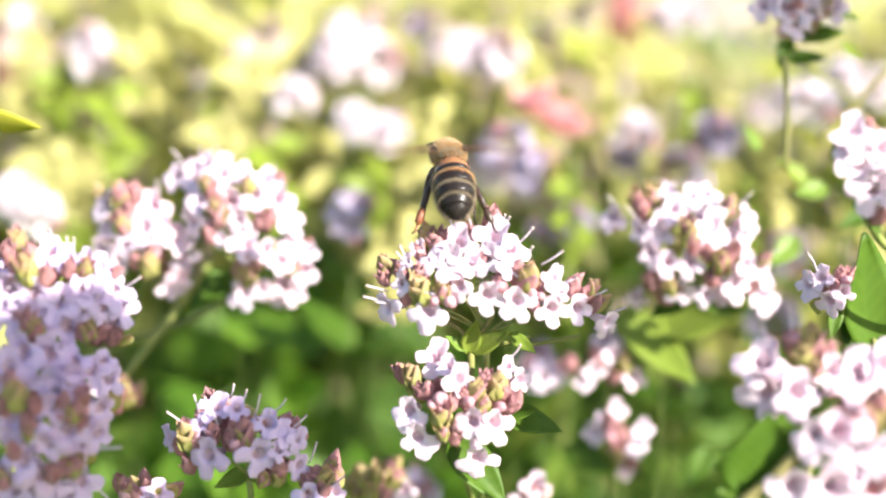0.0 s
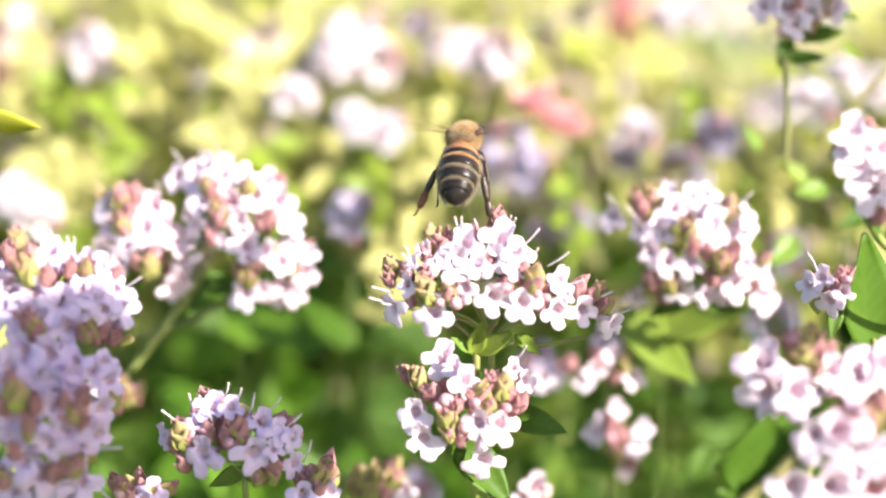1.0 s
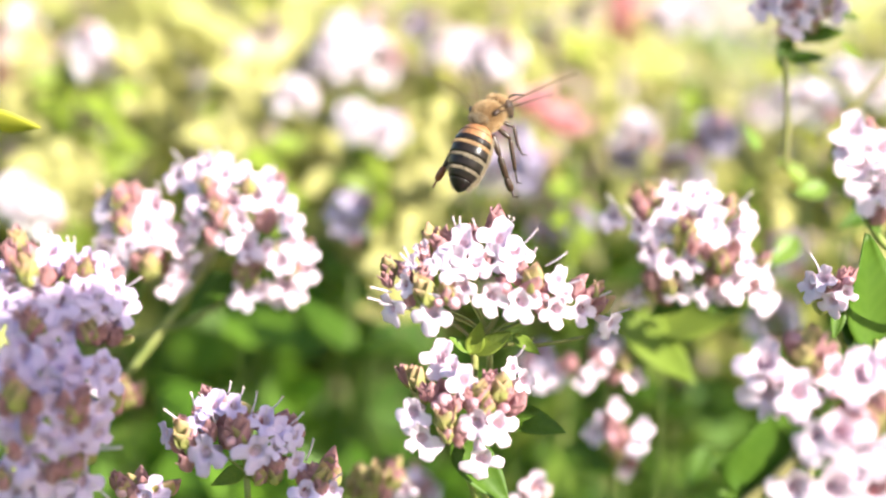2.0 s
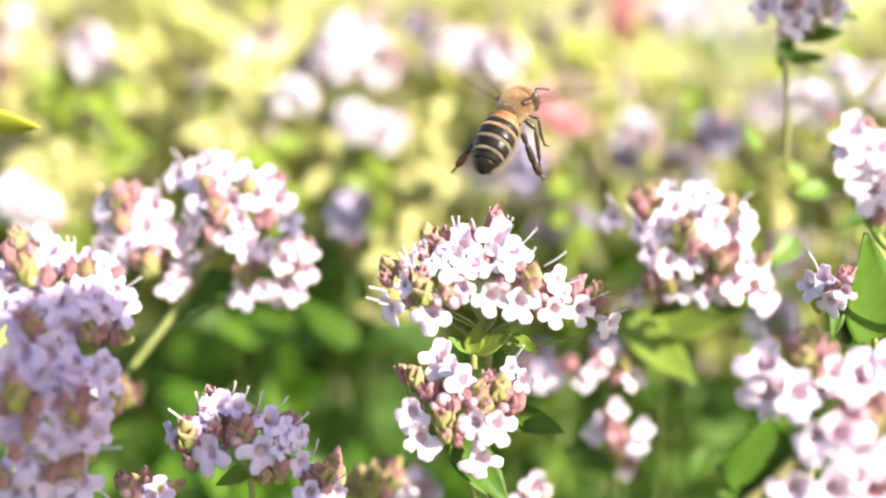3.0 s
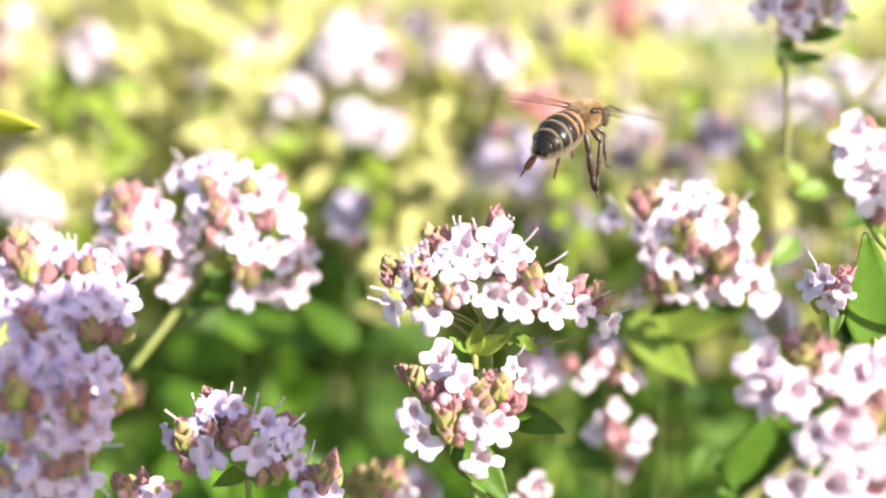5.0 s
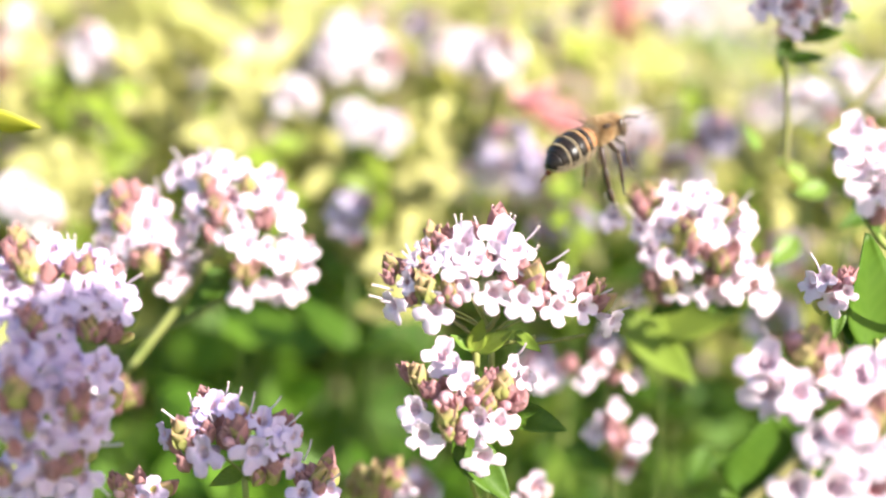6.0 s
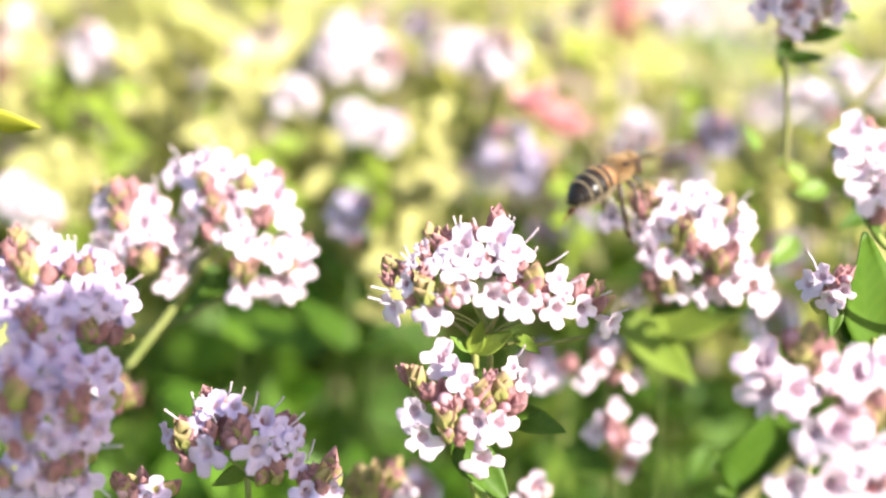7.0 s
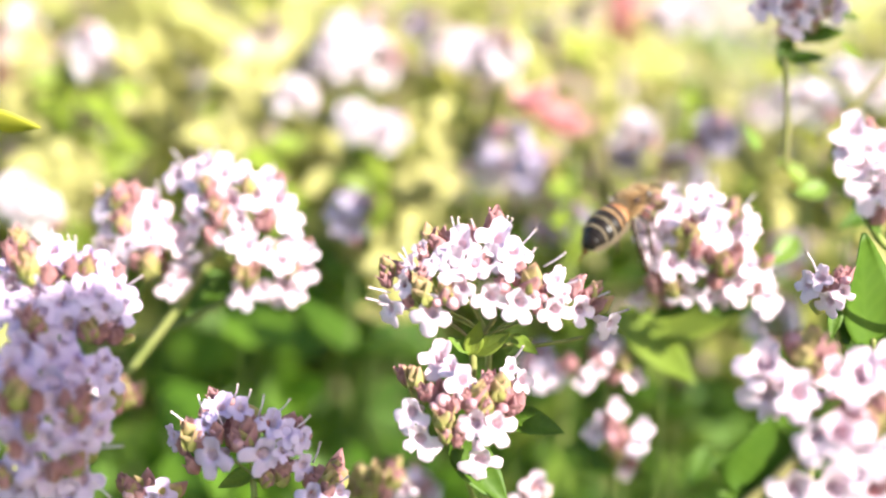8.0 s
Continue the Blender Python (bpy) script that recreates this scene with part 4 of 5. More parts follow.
def oregano(keys, label, seed, fill=26, root=(0.0, 0.02), pairs=6, thick=0.42, lean=-15, big=1.0, bow=0.8, blossoms=COROLLAS, flat=1.0, green_share=0.5, group="oregano plants", wild=1.0, proud=0.0):
    """A plant rooted in the ground that carries the named heads."""
    at = HEADS[keys[0]]["at"]
    base = Vector((at[0] + root[0], at[1] + root[1], 0))
    plant = new("oregano_plant")
    plant.location = base
    tagged(plant, label, "plant", group)
    rnd = random.Random(seed + 100)
    top = None
    for i, k in enumerate(keys):
        end = add_head(plant, base, k, seed + i, fill, lean, big, blossoms, flat, green_share, wild, proud)
        if top is None:
            top = end
            line = bend([(0, 0, -0.01), (rnd.uniform(-4, 4) * MM, rnd.uniform(-3, 3) * MM, top.z * 0.5), (top.x * bow, top.y * bow + 1 * MM, top.z - 0.045), tuple(top)], 10)
            v, f = tube(line, [thick * MM * (1.5 - 0.75 * j / len(line)) for j in range(len(line))], 8)
            piece("stem", mesh_of("stem", v, f, [STEM if thick > 0.2 else STEM_DARK]), plant)
        else:
            start = min(line, key=lambda q: abs(q.z - (min(end.z, top.z) - 0.012)))
            side = bend([tuple(start), tuple(start * 0.5 + end * 0.5 + Vector((0, 1.5 * MM, -2 * MM))), tuple(end)], 8)
            v, f = tube(side, [thick * MM * 0.7] * len(side), 8)
            piece("stem", mesh_of("stem", v, f, [STEM if thick > 0.2 else STEM_DARK]), plant)
    for p in range(pairs):
        z = top.z - 0.035 - p * 0.022
        q = min(line, key=lambda c: abs(c.z - z))
        turn = p * math.pi / 2 + rnd.uniform(-0.4, 0.4)
        for s in (0, math.pi):
            n = Vector((math.cos(turn + s), math.sin(turn + s), rnd.uniform(0.1, 0.6)))
            piece("leaf", LEAVES[rnd.randrange(3)], plant, Matrix.Translation(q) @ aim(n, math.pi) @ Matrix.Scale(rnd.uniform(2.2, 3.4), 4))
    return plant


# ---- ground ----
def ground():
    n = 60
    span = [(-1 + 2 * i / n) for i in range(n + 1)]
    verts = []
    for a in span:
        for b in span:
            x, y = 90 * a * abs(a) ** 2, 90 * b * abs(b) ** 2
            verts.append((x, y, 0.012 * noise.noise(Vector((x * 3, y * 3, 0)))))
    faces = [(i * (n + 1) + j, (i + 1) * (n + 1) + j, (i + 1) * (n + 1) + j + 1, i * (n + 1) + j + 1) for i in range(n) for j in range(n)]
    ob = new("ground", mesh_of("ground", verts, faces, [SOIL]))
    tagged(ob, "pale dry earth under the herb bed", "ground", kind="structure")


ground()

# ---- oregano in and near the focus ----
main_plant = oregano(["main", "low"], "oregano stem in full bloom with a pale pink domed flower head", 11, 20)
corner_plant = oregano(["bl", "bl_side", "bl_low"], "low oregano stem with a lilac flower head in part shade", 23, 24, blossoms=COROLLAS_VIOLET, wild=1.6)
left_plant = oregano(["left", "left_low"], "tall crowded oregano spike with lilac and white blossoms", 31, 12, blossoms=COROLLAS_VIOLET, big=1.12, wild=2.6, proud=1.3)
oregano(["left_far"], "faded oregano side shoot with greenish bracts", 37, 8, root=(-0.03, 0.01), bow=0.25, thick=0.3)
mid_left_plant = oregano(["mid_left", "mid_left_side"], "branched oregano head of pale pink blossoms on a slanting stem", 41, 26, root=(-0.05, 0.03), bow=0.26, wild=3.2, proud=1.0)
mid_right_plant = oregano(["mid_right"], "round oregano head of pink blossoms where the bee lands", 53, 30, root=(0.02, 0.11), bow=0.3, wild=3.0, proud=1.0)
small_right_plant = oregano(["small_right", "right_leafy"], "young oregano shoot with a large leaf and few pale blossoms", 61, 8, root=(0.03, 0.03), bow=0.45)
near_right_plant = oregano(["near_right", "near_right_low"], "oregano head with large open pale pink blossoms", 71, 14, flat=0.35, wild=1.8)
oregano(["edge_right"], "oregano head of pale pink blossoms at the bed's edge", 81, 8, root=(0.05, 0.03), bow=0.4, flat=0.4, wild=2.5)
oregano(["top_right"], "taller oregano head in shade above its leaves", 91, 14, root=(0.05, 0.09), bow=0.3)
oregano(["behind_low"], "small oregano side shoot with fading pink blossoms", 101, 8, thick=0.2)
oregano(["behind_lower"], "low oregano side shoot with few white blossoms", 111, 8, thick=0.2)
oregano(["bud_low"], "oregano shoot with closed greenish buds", 121, 14, green_share=1.0)
oregano(["low_mid"], "oregano shoot with few lilac blossoms low down", 131, 8)
oregano(["leafy_a"], "leafy oregano shoot with broad green leaves", 141, 0, thick=0.2)
oregano(["leafy_b"], "leafy oregano shoot with sunlit leaves", 151, 0, thick=0.2)


# ---- the bed behind: plants built once, then copied ----
def joined_blossoms(name, rnd, count, radius, mat_petal):
    """A clump of small open blossoms and bracts as one mesh."""
    verts, faces, slots = [], [], []
    for k in range(count):
        d = Vector((rnd.gauss(0, 1), rnd.gauss(0, 1), rnd.gauss(0.3, 0.8))).normalized()
        c = d * radius * rnd.uniform(0.75, 1.05)
        m = Matrix.Translation(c) @ aim(d, rnd.uniform(0, 6.28))
        if rnd.random() < 0.66:
            o = len(verts)
            for j in range(12):
                a = 2 * math.pi * j / 12
                r = (1.9 if j % 3 else 1.0) * MM * rnd.uniform(0.9, 1.1)
                verts.append(m @ Vector((r * math.cos(a), r * math.sin(a), 0.4 * MM)))
            for j in range(12):
                a = 2 * math.pi * j / 12
                verts.append(m @ Vector((0.5 * MM * math.cos(a), 0.5 * MM * math.sin(a), -0.6 * MM)))
            verts.append(m @ Vector((0, 0, -2.4 * MM)))
            for j in range(12):
                faces += [(o + j, o + (j + 1) % 12, o + 12 + (j + 1) % 12, o + 12 + j), (o + 12 + j, o + 12 + (j + 1) % 12, o + 24)]
                slots += [0, 0]
        else:
            o = len(verts)
            w, ln = 1.2 * MM, 3.2 * MM
            verts += [m @ Vector(q) for q in ((0, 0, -ln * 0.5), (w, 0.3 * MM, 0), (0, -0.5 * MM, 0), (-w, 0.3 * MM, 0), (0, 0, ln * 0.5))]
            faces += [(o, o + 1, o + 2), (o, o + 2, o + 3), (o + 1, o + 4, o + 2), (o + 2, o + 4, o + 3), (o, o + 3, o + 4, o + 1)]
            slots += [1] * 5
    return mesh_of(name, verts, faces, [mat_petal, BRACT], slots)


PETAL_PALE = surface("petal_pale", (0.84, 0.74, 0.80), (0.92, 0.86, 0.88), 700, 0.6, 0.4, 0.0, 0.3, 0.5, (0.90, 0.82, 0.84))
# lilac petals of far heads, darkened to hold the shade they stand in
PETAL_LILAC_SHADE = surface("petal_lilac_shade", (0.40, 0.34, 0.47), (0.62, 0.55, 0.69), 700, 0.6, 0.3, 0.0, 0.3, 0.5, (0.60, 0.54, 0.66))


def bed_plant(seed, petal, clumps, height=0.46, label="oregano plant in bloom further back in the bed", bare=0, size=1.0):
    rnd = random.Random(seed)
    plant = new("oregano_plant")
    tagged(plant, label, "plant", "oregano plants behind")
    line = bend([(0, 0, -0.01), (rnd.uniform(-9, 9) * MM, rnd.uniform(-9, 9) * MM, height * 0.4), (rnd.uniform(-7, 7) * MM, rnd.uniform(-7, 7) * MM, height * 0.75), (0, 0, height - 0.008)], 8)
    v, f = tube(line, [0.32 * MM * (1.3 - 0.7 * j / len(line)) for j in range(len(line))], 6)
    piece("stem", mesh_of("stem", v, f, [STEM_DARK]), plant)
    for c in range(clumps):
        a, r = c * 2.4 + rnd.uniform(-0.4, 0.4), (0 if c == 0 else rnd.uniform(4, 7.5)) * MM
        at = Vector((r * math.cos(a), r * math.sin(a), height - r * 0.35 + rnd.uniform(-3, 2) * MM))
        piece("flower_head", joined_blossoms("flower_head", rnd, 34 if size >= 1 else 20, rnd.uniform(3.6, 4.6) * size * MM, petal), plant, Matrix.Translation(at))
        if c:
            s = bend([(0, 0, height - 0.022), tuple(at * 0.5 + Vector((0, 0, height - 0.016)) * 0.5), tuple(at)], 4)
            v, f = tube(s, 0.4 * MM, 5)
            piece("stalk", mesh_of("stalk", v, f, [STEM_DARK]), plant)
    for p in range(bare, 9):
        z = height - 0.02 - p * 0.024
        q = min(line, key=lambda c: abs(c.z - z))
        turn = p * math.pi / 2 + rnd.uniform(-0.5, 0.5)
        for s in (0, math.pi):
            n = Vector((math.cos(turn + s), math.sin(turn + s), rnd.uniform(0.1, 0.7)))
            piece("leaf", LEAVES[(p + seed) % 3], plant, Matrix.Translation(q) @ aim(n, math.pi) @ Matrix.Scale(rnd.uniform(1.8, 3.0), 4))
    return plant


def sun_tinted_shoot(seed, mat, height=0.46):
    """A leafy tip added as a bright patch, with sunlight in its leaf colour."""
    rnd = random.Random(seed)
    plant = new("leafy_shoot")
    tagged(plant, "herb shoot with yellow-green leaves brightened by painted sunlight" if mat is LEAF_LIME_SUN else "herb shoot with green leaves brightened by painted sunlight", "plant", "leafy shoots behind")
    line = bend([(0, 0, -0.01), (rnd.uniform(-6, 6) * MM, rnd.uniform(-6, 6) * MM, height * 0.5), (0, 0, height)], 8)
    v, f = tube(line, [0.3 * MM * (1.3 - 0.7 * j / len(line)) for j in range(len(line))], 6)
    piece("stem", mesh_of("stem", v, f, [STEM_DARK]), plant)
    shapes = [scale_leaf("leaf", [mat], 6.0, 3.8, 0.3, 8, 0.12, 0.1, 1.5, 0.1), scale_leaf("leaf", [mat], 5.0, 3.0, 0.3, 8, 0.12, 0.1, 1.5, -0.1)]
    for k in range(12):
        # leaf faces are aimed at the sun to look brighter
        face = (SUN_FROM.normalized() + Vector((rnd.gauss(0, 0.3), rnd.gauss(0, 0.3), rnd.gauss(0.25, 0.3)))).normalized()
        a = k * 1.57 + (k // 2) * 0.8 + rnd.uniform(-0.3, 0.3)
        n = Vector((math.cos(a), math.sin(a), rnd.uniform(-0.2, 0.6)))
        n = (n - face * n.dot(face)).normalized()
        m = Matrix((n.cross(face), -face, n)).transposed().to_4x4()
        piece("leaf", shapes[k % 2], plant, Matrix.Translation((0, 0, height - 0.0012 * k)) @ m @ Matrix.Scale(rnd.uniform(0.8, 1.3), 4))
    return plant


# unseen plants right of the camera, added to cast shade on the flower heads
TALL_SHADE_CASTERS = [(0.050, 0.0545, 0.530), (0.052, 0.037, 0.551), (0.038, 0.044, 0.532), (0.082, 0.107, 0.549), (0.083, 0.105, 0.552), (0.042, 0.042, 0.545), (0.036, 0.045, 0.536), (0.054, 0.035, 0.548), (0.038, 0.041, 0.535), (0.070, 0.040, 0.538), (0.079, 0.060, 0.537), (0.043, 0.038, 0.536), (0.045, 0.042, 0.534), (0.060, 0.030, 0.553), (0.056, 0.035, 0.544)]
LEAFY_SHADE_CASTERS = [(0.160, 0.097, 0.564), (0.155, 0.092, 0.559), (0.178, 0.093, 0.581), (0.179, 0.130, 0.556), (0.039, 0.041, 0.547), (0.055, 0.034, 0.555), (0.049, 0.037, 0.551)]


def bed():
    rnd = random.Random(77)
    kinds = {"white": [bed_plant(s, PETAL_PALE, 4) for s in (1, 2, 3)], "lilac": [bed_plant(s, PETAL_LILAC_SHADE, 1, label="oregano plant with a small lilac head, darkened by painted shade, further back", size=0.8) for s in (4, 5)],
             "pink": [bed_plant(6, CORAL, 4, label="pink-flowered herb further back in the bed")],
             "single": [bed_plant(s, PETAL_PALE, 1, label="slender oregano stem with one small pale head", bare=3, size=0.8) for s in (10, 11, 12)],
             "tall": [bed_plant(s, PETAL_PALE, 1, label="tall oregano stem added out of view to cast shade", bare=3, size=1.22) for s in (13, 14)],
             "leafy": [bed_plant(s, PETAL_PALE, 0, label="leafy oregano shoot without flowers") for s in (7, 8, 9)]}
    kinds["green"] = [sun_tinted_shoot(s, LEAF_VIVID_SUN) for s in (21, 22)]
    kinds["yellow"] = [sun_tinted_shoot(s, LEAF_LIME_SUN) for s in (23, 24)]
    used = set()

    def place(kind, x, y, z):
        proto = rnd.choice(kinds[kind])
        m = pose(x, y, 0, 0, 0, rnd.uniform(-25, 25) if kind in ("green", "yellow") else rnd.uniform(0, 360)) @ Matrix.Scale(z / 0.46, 4)
        if proto in used:
            copy_thing(proto, m).matrix_basis = m
        else:
            used.add(proto)
            proto.matrix_basis = m

    for kind, spots in (("white", FAR_WHITE), ("lilac", FAR_LILAC_SHADE), ("pink", FAR_PINK), ("single", FAR_SINGLE), ("yellow", FAR_YELLOW), ("green", FAR_GREEN)):
        for x, y, z in spots:
            place(kind, x, y, z)
    for k in range(46):
        a, r = rnd.uniform(0, 6.28), rnd.uniform(0.12, 0.45)
        x, y = r * math.cos(a), r * math.sin(a)
        if y < 0.05 and not (x > 0 and r < 0.3):
            place(rnd.choice(("leafy", "white", "leafy")), x, y, rnd.uniform(0.38, 0.47))
    for x, y, z in TALL_SHADE_CASTERS:
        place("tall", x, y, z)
    # leafy plants added out of view to block the sun
    for x, y, z in LEAFY_SHADE_CASTERS:
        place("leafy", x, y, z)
    for k in range(110):
        y = rnd.uniform(0.20, 0.85)
        x = rnd.uniform(-1, 1) * (0.06 + 0.40 * y)
        if x > 0.12 * y / 0.4 and y > 0.4:
            continue
        if y > 0.38 and rnd.random() < 0.2:
            place("white", x, y, rnd.uniform(0.445, 0.49))
        else:
            place("leafy", x, y, rnd.uniform(0.35, 0.40) + 0.08 * y)
    for lst in kinds.values():
        for p in lst:
            if p not in used:
                p.matrix_basis = pose(rnd.uniform(-0.3, 0.3), 0.7, 0)


bed()


def foliage(name, label, mat, seed, n, y0, y1, top, cap, size, deep=0.26, turned=0.8, broad=1.0, half=0.5, inner=None):
    """Loose leaves of one storey of the bed."""
    rnd = np.random.RandomState(seed)
    prof = [(0, 0), (0.28, 0.30 * broad), (0.62, 0.27 * broad), (1.0, 0.0)]
    tmpl = []
    for t, w in prof:
        tmpl += [(-w, 0.10 * w, t), (0, 0, t), (w, 0.10 * w, t)]
    tmpl = np.array(tmpl)
    quads = [(i * 3 + j, i * 3 + j + 1, i * 3 + j + 4, i * 3 + j + 3) for i in range(3) for j in range(2)]
    y = y0 + (y1 - y0) * rnd.rand(n) ** 1.2
    x = rnd.uniform(-half, half, n)
    if inner:
        # a ring round the inner bed with a ragged rim
        rim = np.array([0.25 * noise.noise(Vector((x[i] * 2.2, y[i] * 2.2, seed))) for i in range(n)])
        keep = ~((np.abs(x) < inner[0]) & (y > inner[1]) & (y < inner[2]))
        keep &= np.hypot(x / half, (y - (y0 + y1) / 2) / ((y1 - y0) / 2)) + rim < 0.95
        x, y = x[keep], y[keep]
        n = len(x)
    crown = np.clip(top + 0.4 * (y - 0.17), top, cap) - np.where((x > 0.19 * y) & (x < 0.34 * y) & (y > 0.3), 0.06, 0.0) - np.where((x > 0.17 * y) & (x < 0.27 * y) & (y < 0.3), 0.03, 0.0)
    z = crown - deep * rnd.rand(n) ** 1.4
    z += np.array([0.05 * noise.noise(Vector((x[i] * 24, y[i] * 24, seed))) for i in range(n)])
    z = np.maximum(z, crown - deep)
    verts, faces = [], []
    for i in range(n):
        face = (SUN_FROM.normalized() * turned + Vector((rnd.randn(), rnd.randn(), rnd.randn())) * 0.45 + Vector((0, 0, 0.4))).normalized()
        d = face.cross(Vector((rnd.randn(), rnd.randn(), rnd.randn()))).normalized()
        turn = Matrix((face.cross(d), face, d)).transposed().to_4x4()
        m = np.array((Matrix.Translation((x[i], y[i], z[i])) @ turn @ Matrix.Scale(size * (0.7 + 0.7 * rnd.rand()), 4)))
        p = tmpl @ m[:3, :3].T + m[:3, 3]
        o = len(verts)
        verts += [tuple(q) for q in p]
        faces += [tuple(o + a for a in q) for q in quads]
    ob = new(name, mesh_of(name, verts, faces, [mat]))
    tagged(ob, label, "foliage", kind="stuff")


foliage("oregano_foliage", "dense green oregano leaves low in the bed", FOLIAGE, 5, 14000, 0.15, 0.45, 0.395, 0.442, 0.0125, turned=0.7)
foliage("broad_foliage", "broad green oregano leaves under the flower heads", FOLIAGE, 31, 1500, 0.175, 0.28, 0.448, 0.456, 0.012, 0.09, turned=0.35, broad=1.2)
# the sun-bright leaf storeys get their brightness from painted colour too
foliage("tall_foliage", "scattered leaves among the flower heads with sunlight painted into their colour", GOLDEN_SUN_TINT, 8, 5200, 0.32, 0.56, 0.455, 0.498, 0.014, 0.07, turned=1.1)
foliage("sunlit_foliage", "yellow-green leaves between the flower heads, paled by painted sunlight", LEAF_SUN_TINT, 12, 6500, 0.225, 0.40, 0.487, 0.517, 0.0088, 0.055, turned=0.9)
foliage("faded_bracts", "faded pinkish-beige oregano bracts scattered through the bed", FADED, 21, 3400, 0.225, 0.42, 0.486, 0.517, 0.0060, 0.05, turned=0.9)
foliage("bed_foliage", "green oregano leaves in front of the blossoms", FOLIAGE, 7, 8000, -0.45, 0.15, 0.36, 0.38, 0.015)
foliage("golden_foliage", "yellow-green herb leaves at the back of the bed, sunlight in their colour", GOLDEN_SUN_TINT, 6, 16000, 0.34, 1.0, 0.445, 0.485, 0.018, turned=1.1)

foliage("outer_foliage", "green herb leaves where the bed goes on", FOLIAGE, 41, 30000, -1.5, 2.6, 0.40, 0.435, 0.030, 0.34, half=1.9, inner=(0.49, -0.44, 0.99))


def stalks():
    """Thin stems that carry the bed's loose leaves."""
    rnd = random.Random(15)
    shapes = []
    for k in range(900):
        x, y = rnd.uniform(-0.5, 0.5), rnd.uniform(-0.45, 1.0)
        if math.hypot(x, y) < 0.08 or (0.1 < y < 0.26 and abs(x) < 0.12):
            continue
        top = (0.36 if y < 0.15 else min(0.45, 0.37 + 0.4 * (y - 0.17))) + rnd.uniform(-0.04, 0.01)
        line = [(x, y, -0.01), (x + rnd.uniform(-0.01, 0.01), y + rnd.uniform(-0.01, 0.01), top * 0.55), (x + rnd.uniform(-0.02, 0.02), y + rnd.uniform(-0.02, 0.02), top)]
        shapes.append(tube(line, [0.0008, 0.0006, 0.0004], 5))
    v, f = join(*shapes)
    tagged(new("bed_stalks", mesh_of("bed_stalks", v, f, [DRY])), "thin green and dry stalks under the leaves", "stalks", kind="stuff")


stalks()


# ---- other plants that show ----
def coral_flower(at, length, tilt, label):
    plant = new("coral_flower")
    plant.location = (at[0], at[1], 0)
    tagged(plant, label, "flower")
    rnd = random.Random(9)
    c = Vector((0, 0, at[2]))
    d = Vector((math.sin(radians(tilt)), 0, math.cos(radians(tilt))))
    line = bend([(0, 0, -0.01), (2 * MM, 0, at[2] * 0.6), tuple(c - d * length * 0.5)], 8)
    v, f = tube(line, 0.9 * MM, 6)
    piece("stem", mesh_of("stem", v, f, [STEM]), plant)
    me = scale_leaf("petal", [CORAL], 7.2, 6, 0.4, 8, 0.2)
    for k in range(22):
        t = k / 21 - 0.5
        a = k * 2.4
        n = (d * 0.5 + Vector((math.cos(a), math.sin(a), 0.1))).normalized()
        piece("petal", me, plant, Matrix.Translation(c + d * length * t) @ aim(n, math.pi) @ Matrix.Scale(rnd.uniform(0.7, 1.0), 4))
    return plant


coral_flower(PINK_SPIKE, 0.0095, -50, "coral-pink flower spike standing among the oregano")
coral_flower(PINK_SPIKE_TOP, 0.010, 10, "small coral-pink flower far back in the bed")


def yellow_shoot():
    plant = new("yellow_leaf_shoot")
    plant.location = (YELLOW_LEAF[0], YELLOW_LEAF[1], 0)
    tagged(plant, "herb shoot with a sunlit yellow-green leaf", "plant")
    z = YELLOW_LEAF[2]
    v, f = tube(bend([(0, 0, -0.01), (1 * MM, 0, z * 0.5), (0, 0, z + 0.002)], 8), 0.8 * MM, 6)
    piece("stem", mesh_of("stem", v, f, [STEM]), plant)
    me = scale_leaf("leaf", [LEAF_YELLOW], 6.6, 3.8, 0.25, 12, 0.12, 0.05, 1.5, 0.06)
    for a, e in ((0, 0.0), (180, 0.2)):
        piece("leaf", me, plant, Matrix.Translation((0, 0, z)) @ aim((math.cos(radians(a)), -0.15, e - 0.12), math.pi * 0.72))


yellow_shoot()


# ---- the honey bee; its space: x right, y ahead, z its back; millimetres ----
def fur(name, rnd, count, where, length, width=0.05, mat=None):
    verts, faces = [], []
    for k in range(count):
        p, n = where(rnd)
        n = (n + Vector((rnd.gauss(0, 0.25), rnd.gauss(-0.15, 0.25), rnd.gauss(0, 0.25)))).normalized()
        s = n.cross(Vector((rnd.gauss(0, 1), rnd.gauss(0, 1), rnd.gauss(0, 1)))).normalized() * width
        o = len(verts)
        verts += [(p - s) * MM, (p + s) * MM, (p + n * length * rnd.uniform(0.6, 1.2)) * MM]
        faces.append((o, o + 1, o + 2))
    return mesh_of(name, verts, faces, [mat or FUR], smooth=False)


def on_ball(c, s, low=-1.0):
    def pick(rnd):
        while True:
            d = Vector((rnd.gauss(0, 1), rnd.gauss(0, 1), rnd.gauss(0, 1))).normalized()
            if d.z > low:
                return Vector((c[0] + d.x * s[0], c[1] + d.y * s[1], c[2] + d.z * s[2])), Vector((d.x / s[0], d.y / s[1], d.z / s[2])).normalized()
    return pick


ABDOMEN = [(-1.1, 0.55), (-1.45, 1.25), (-2.1, 1.72), (-3.1, 1.95), (-4.3, 1.98), (-5.3, 1.84), (-6.2, 1.52), (-7.0, 1.02), (-7.45, 0.55), (-7.7, 0.12)]
WAIST = Vector((0, -1.1, -0.2))


def girth(y):
    for (a, ra), (b, rb) in zip(ABDOMEN, ABDOMEN[1:]):
        if b <= y <= a:
            t = (a - y) / (a - b)
            return 0.94 * (ra + (rb - ra) * t)
    return 0.2


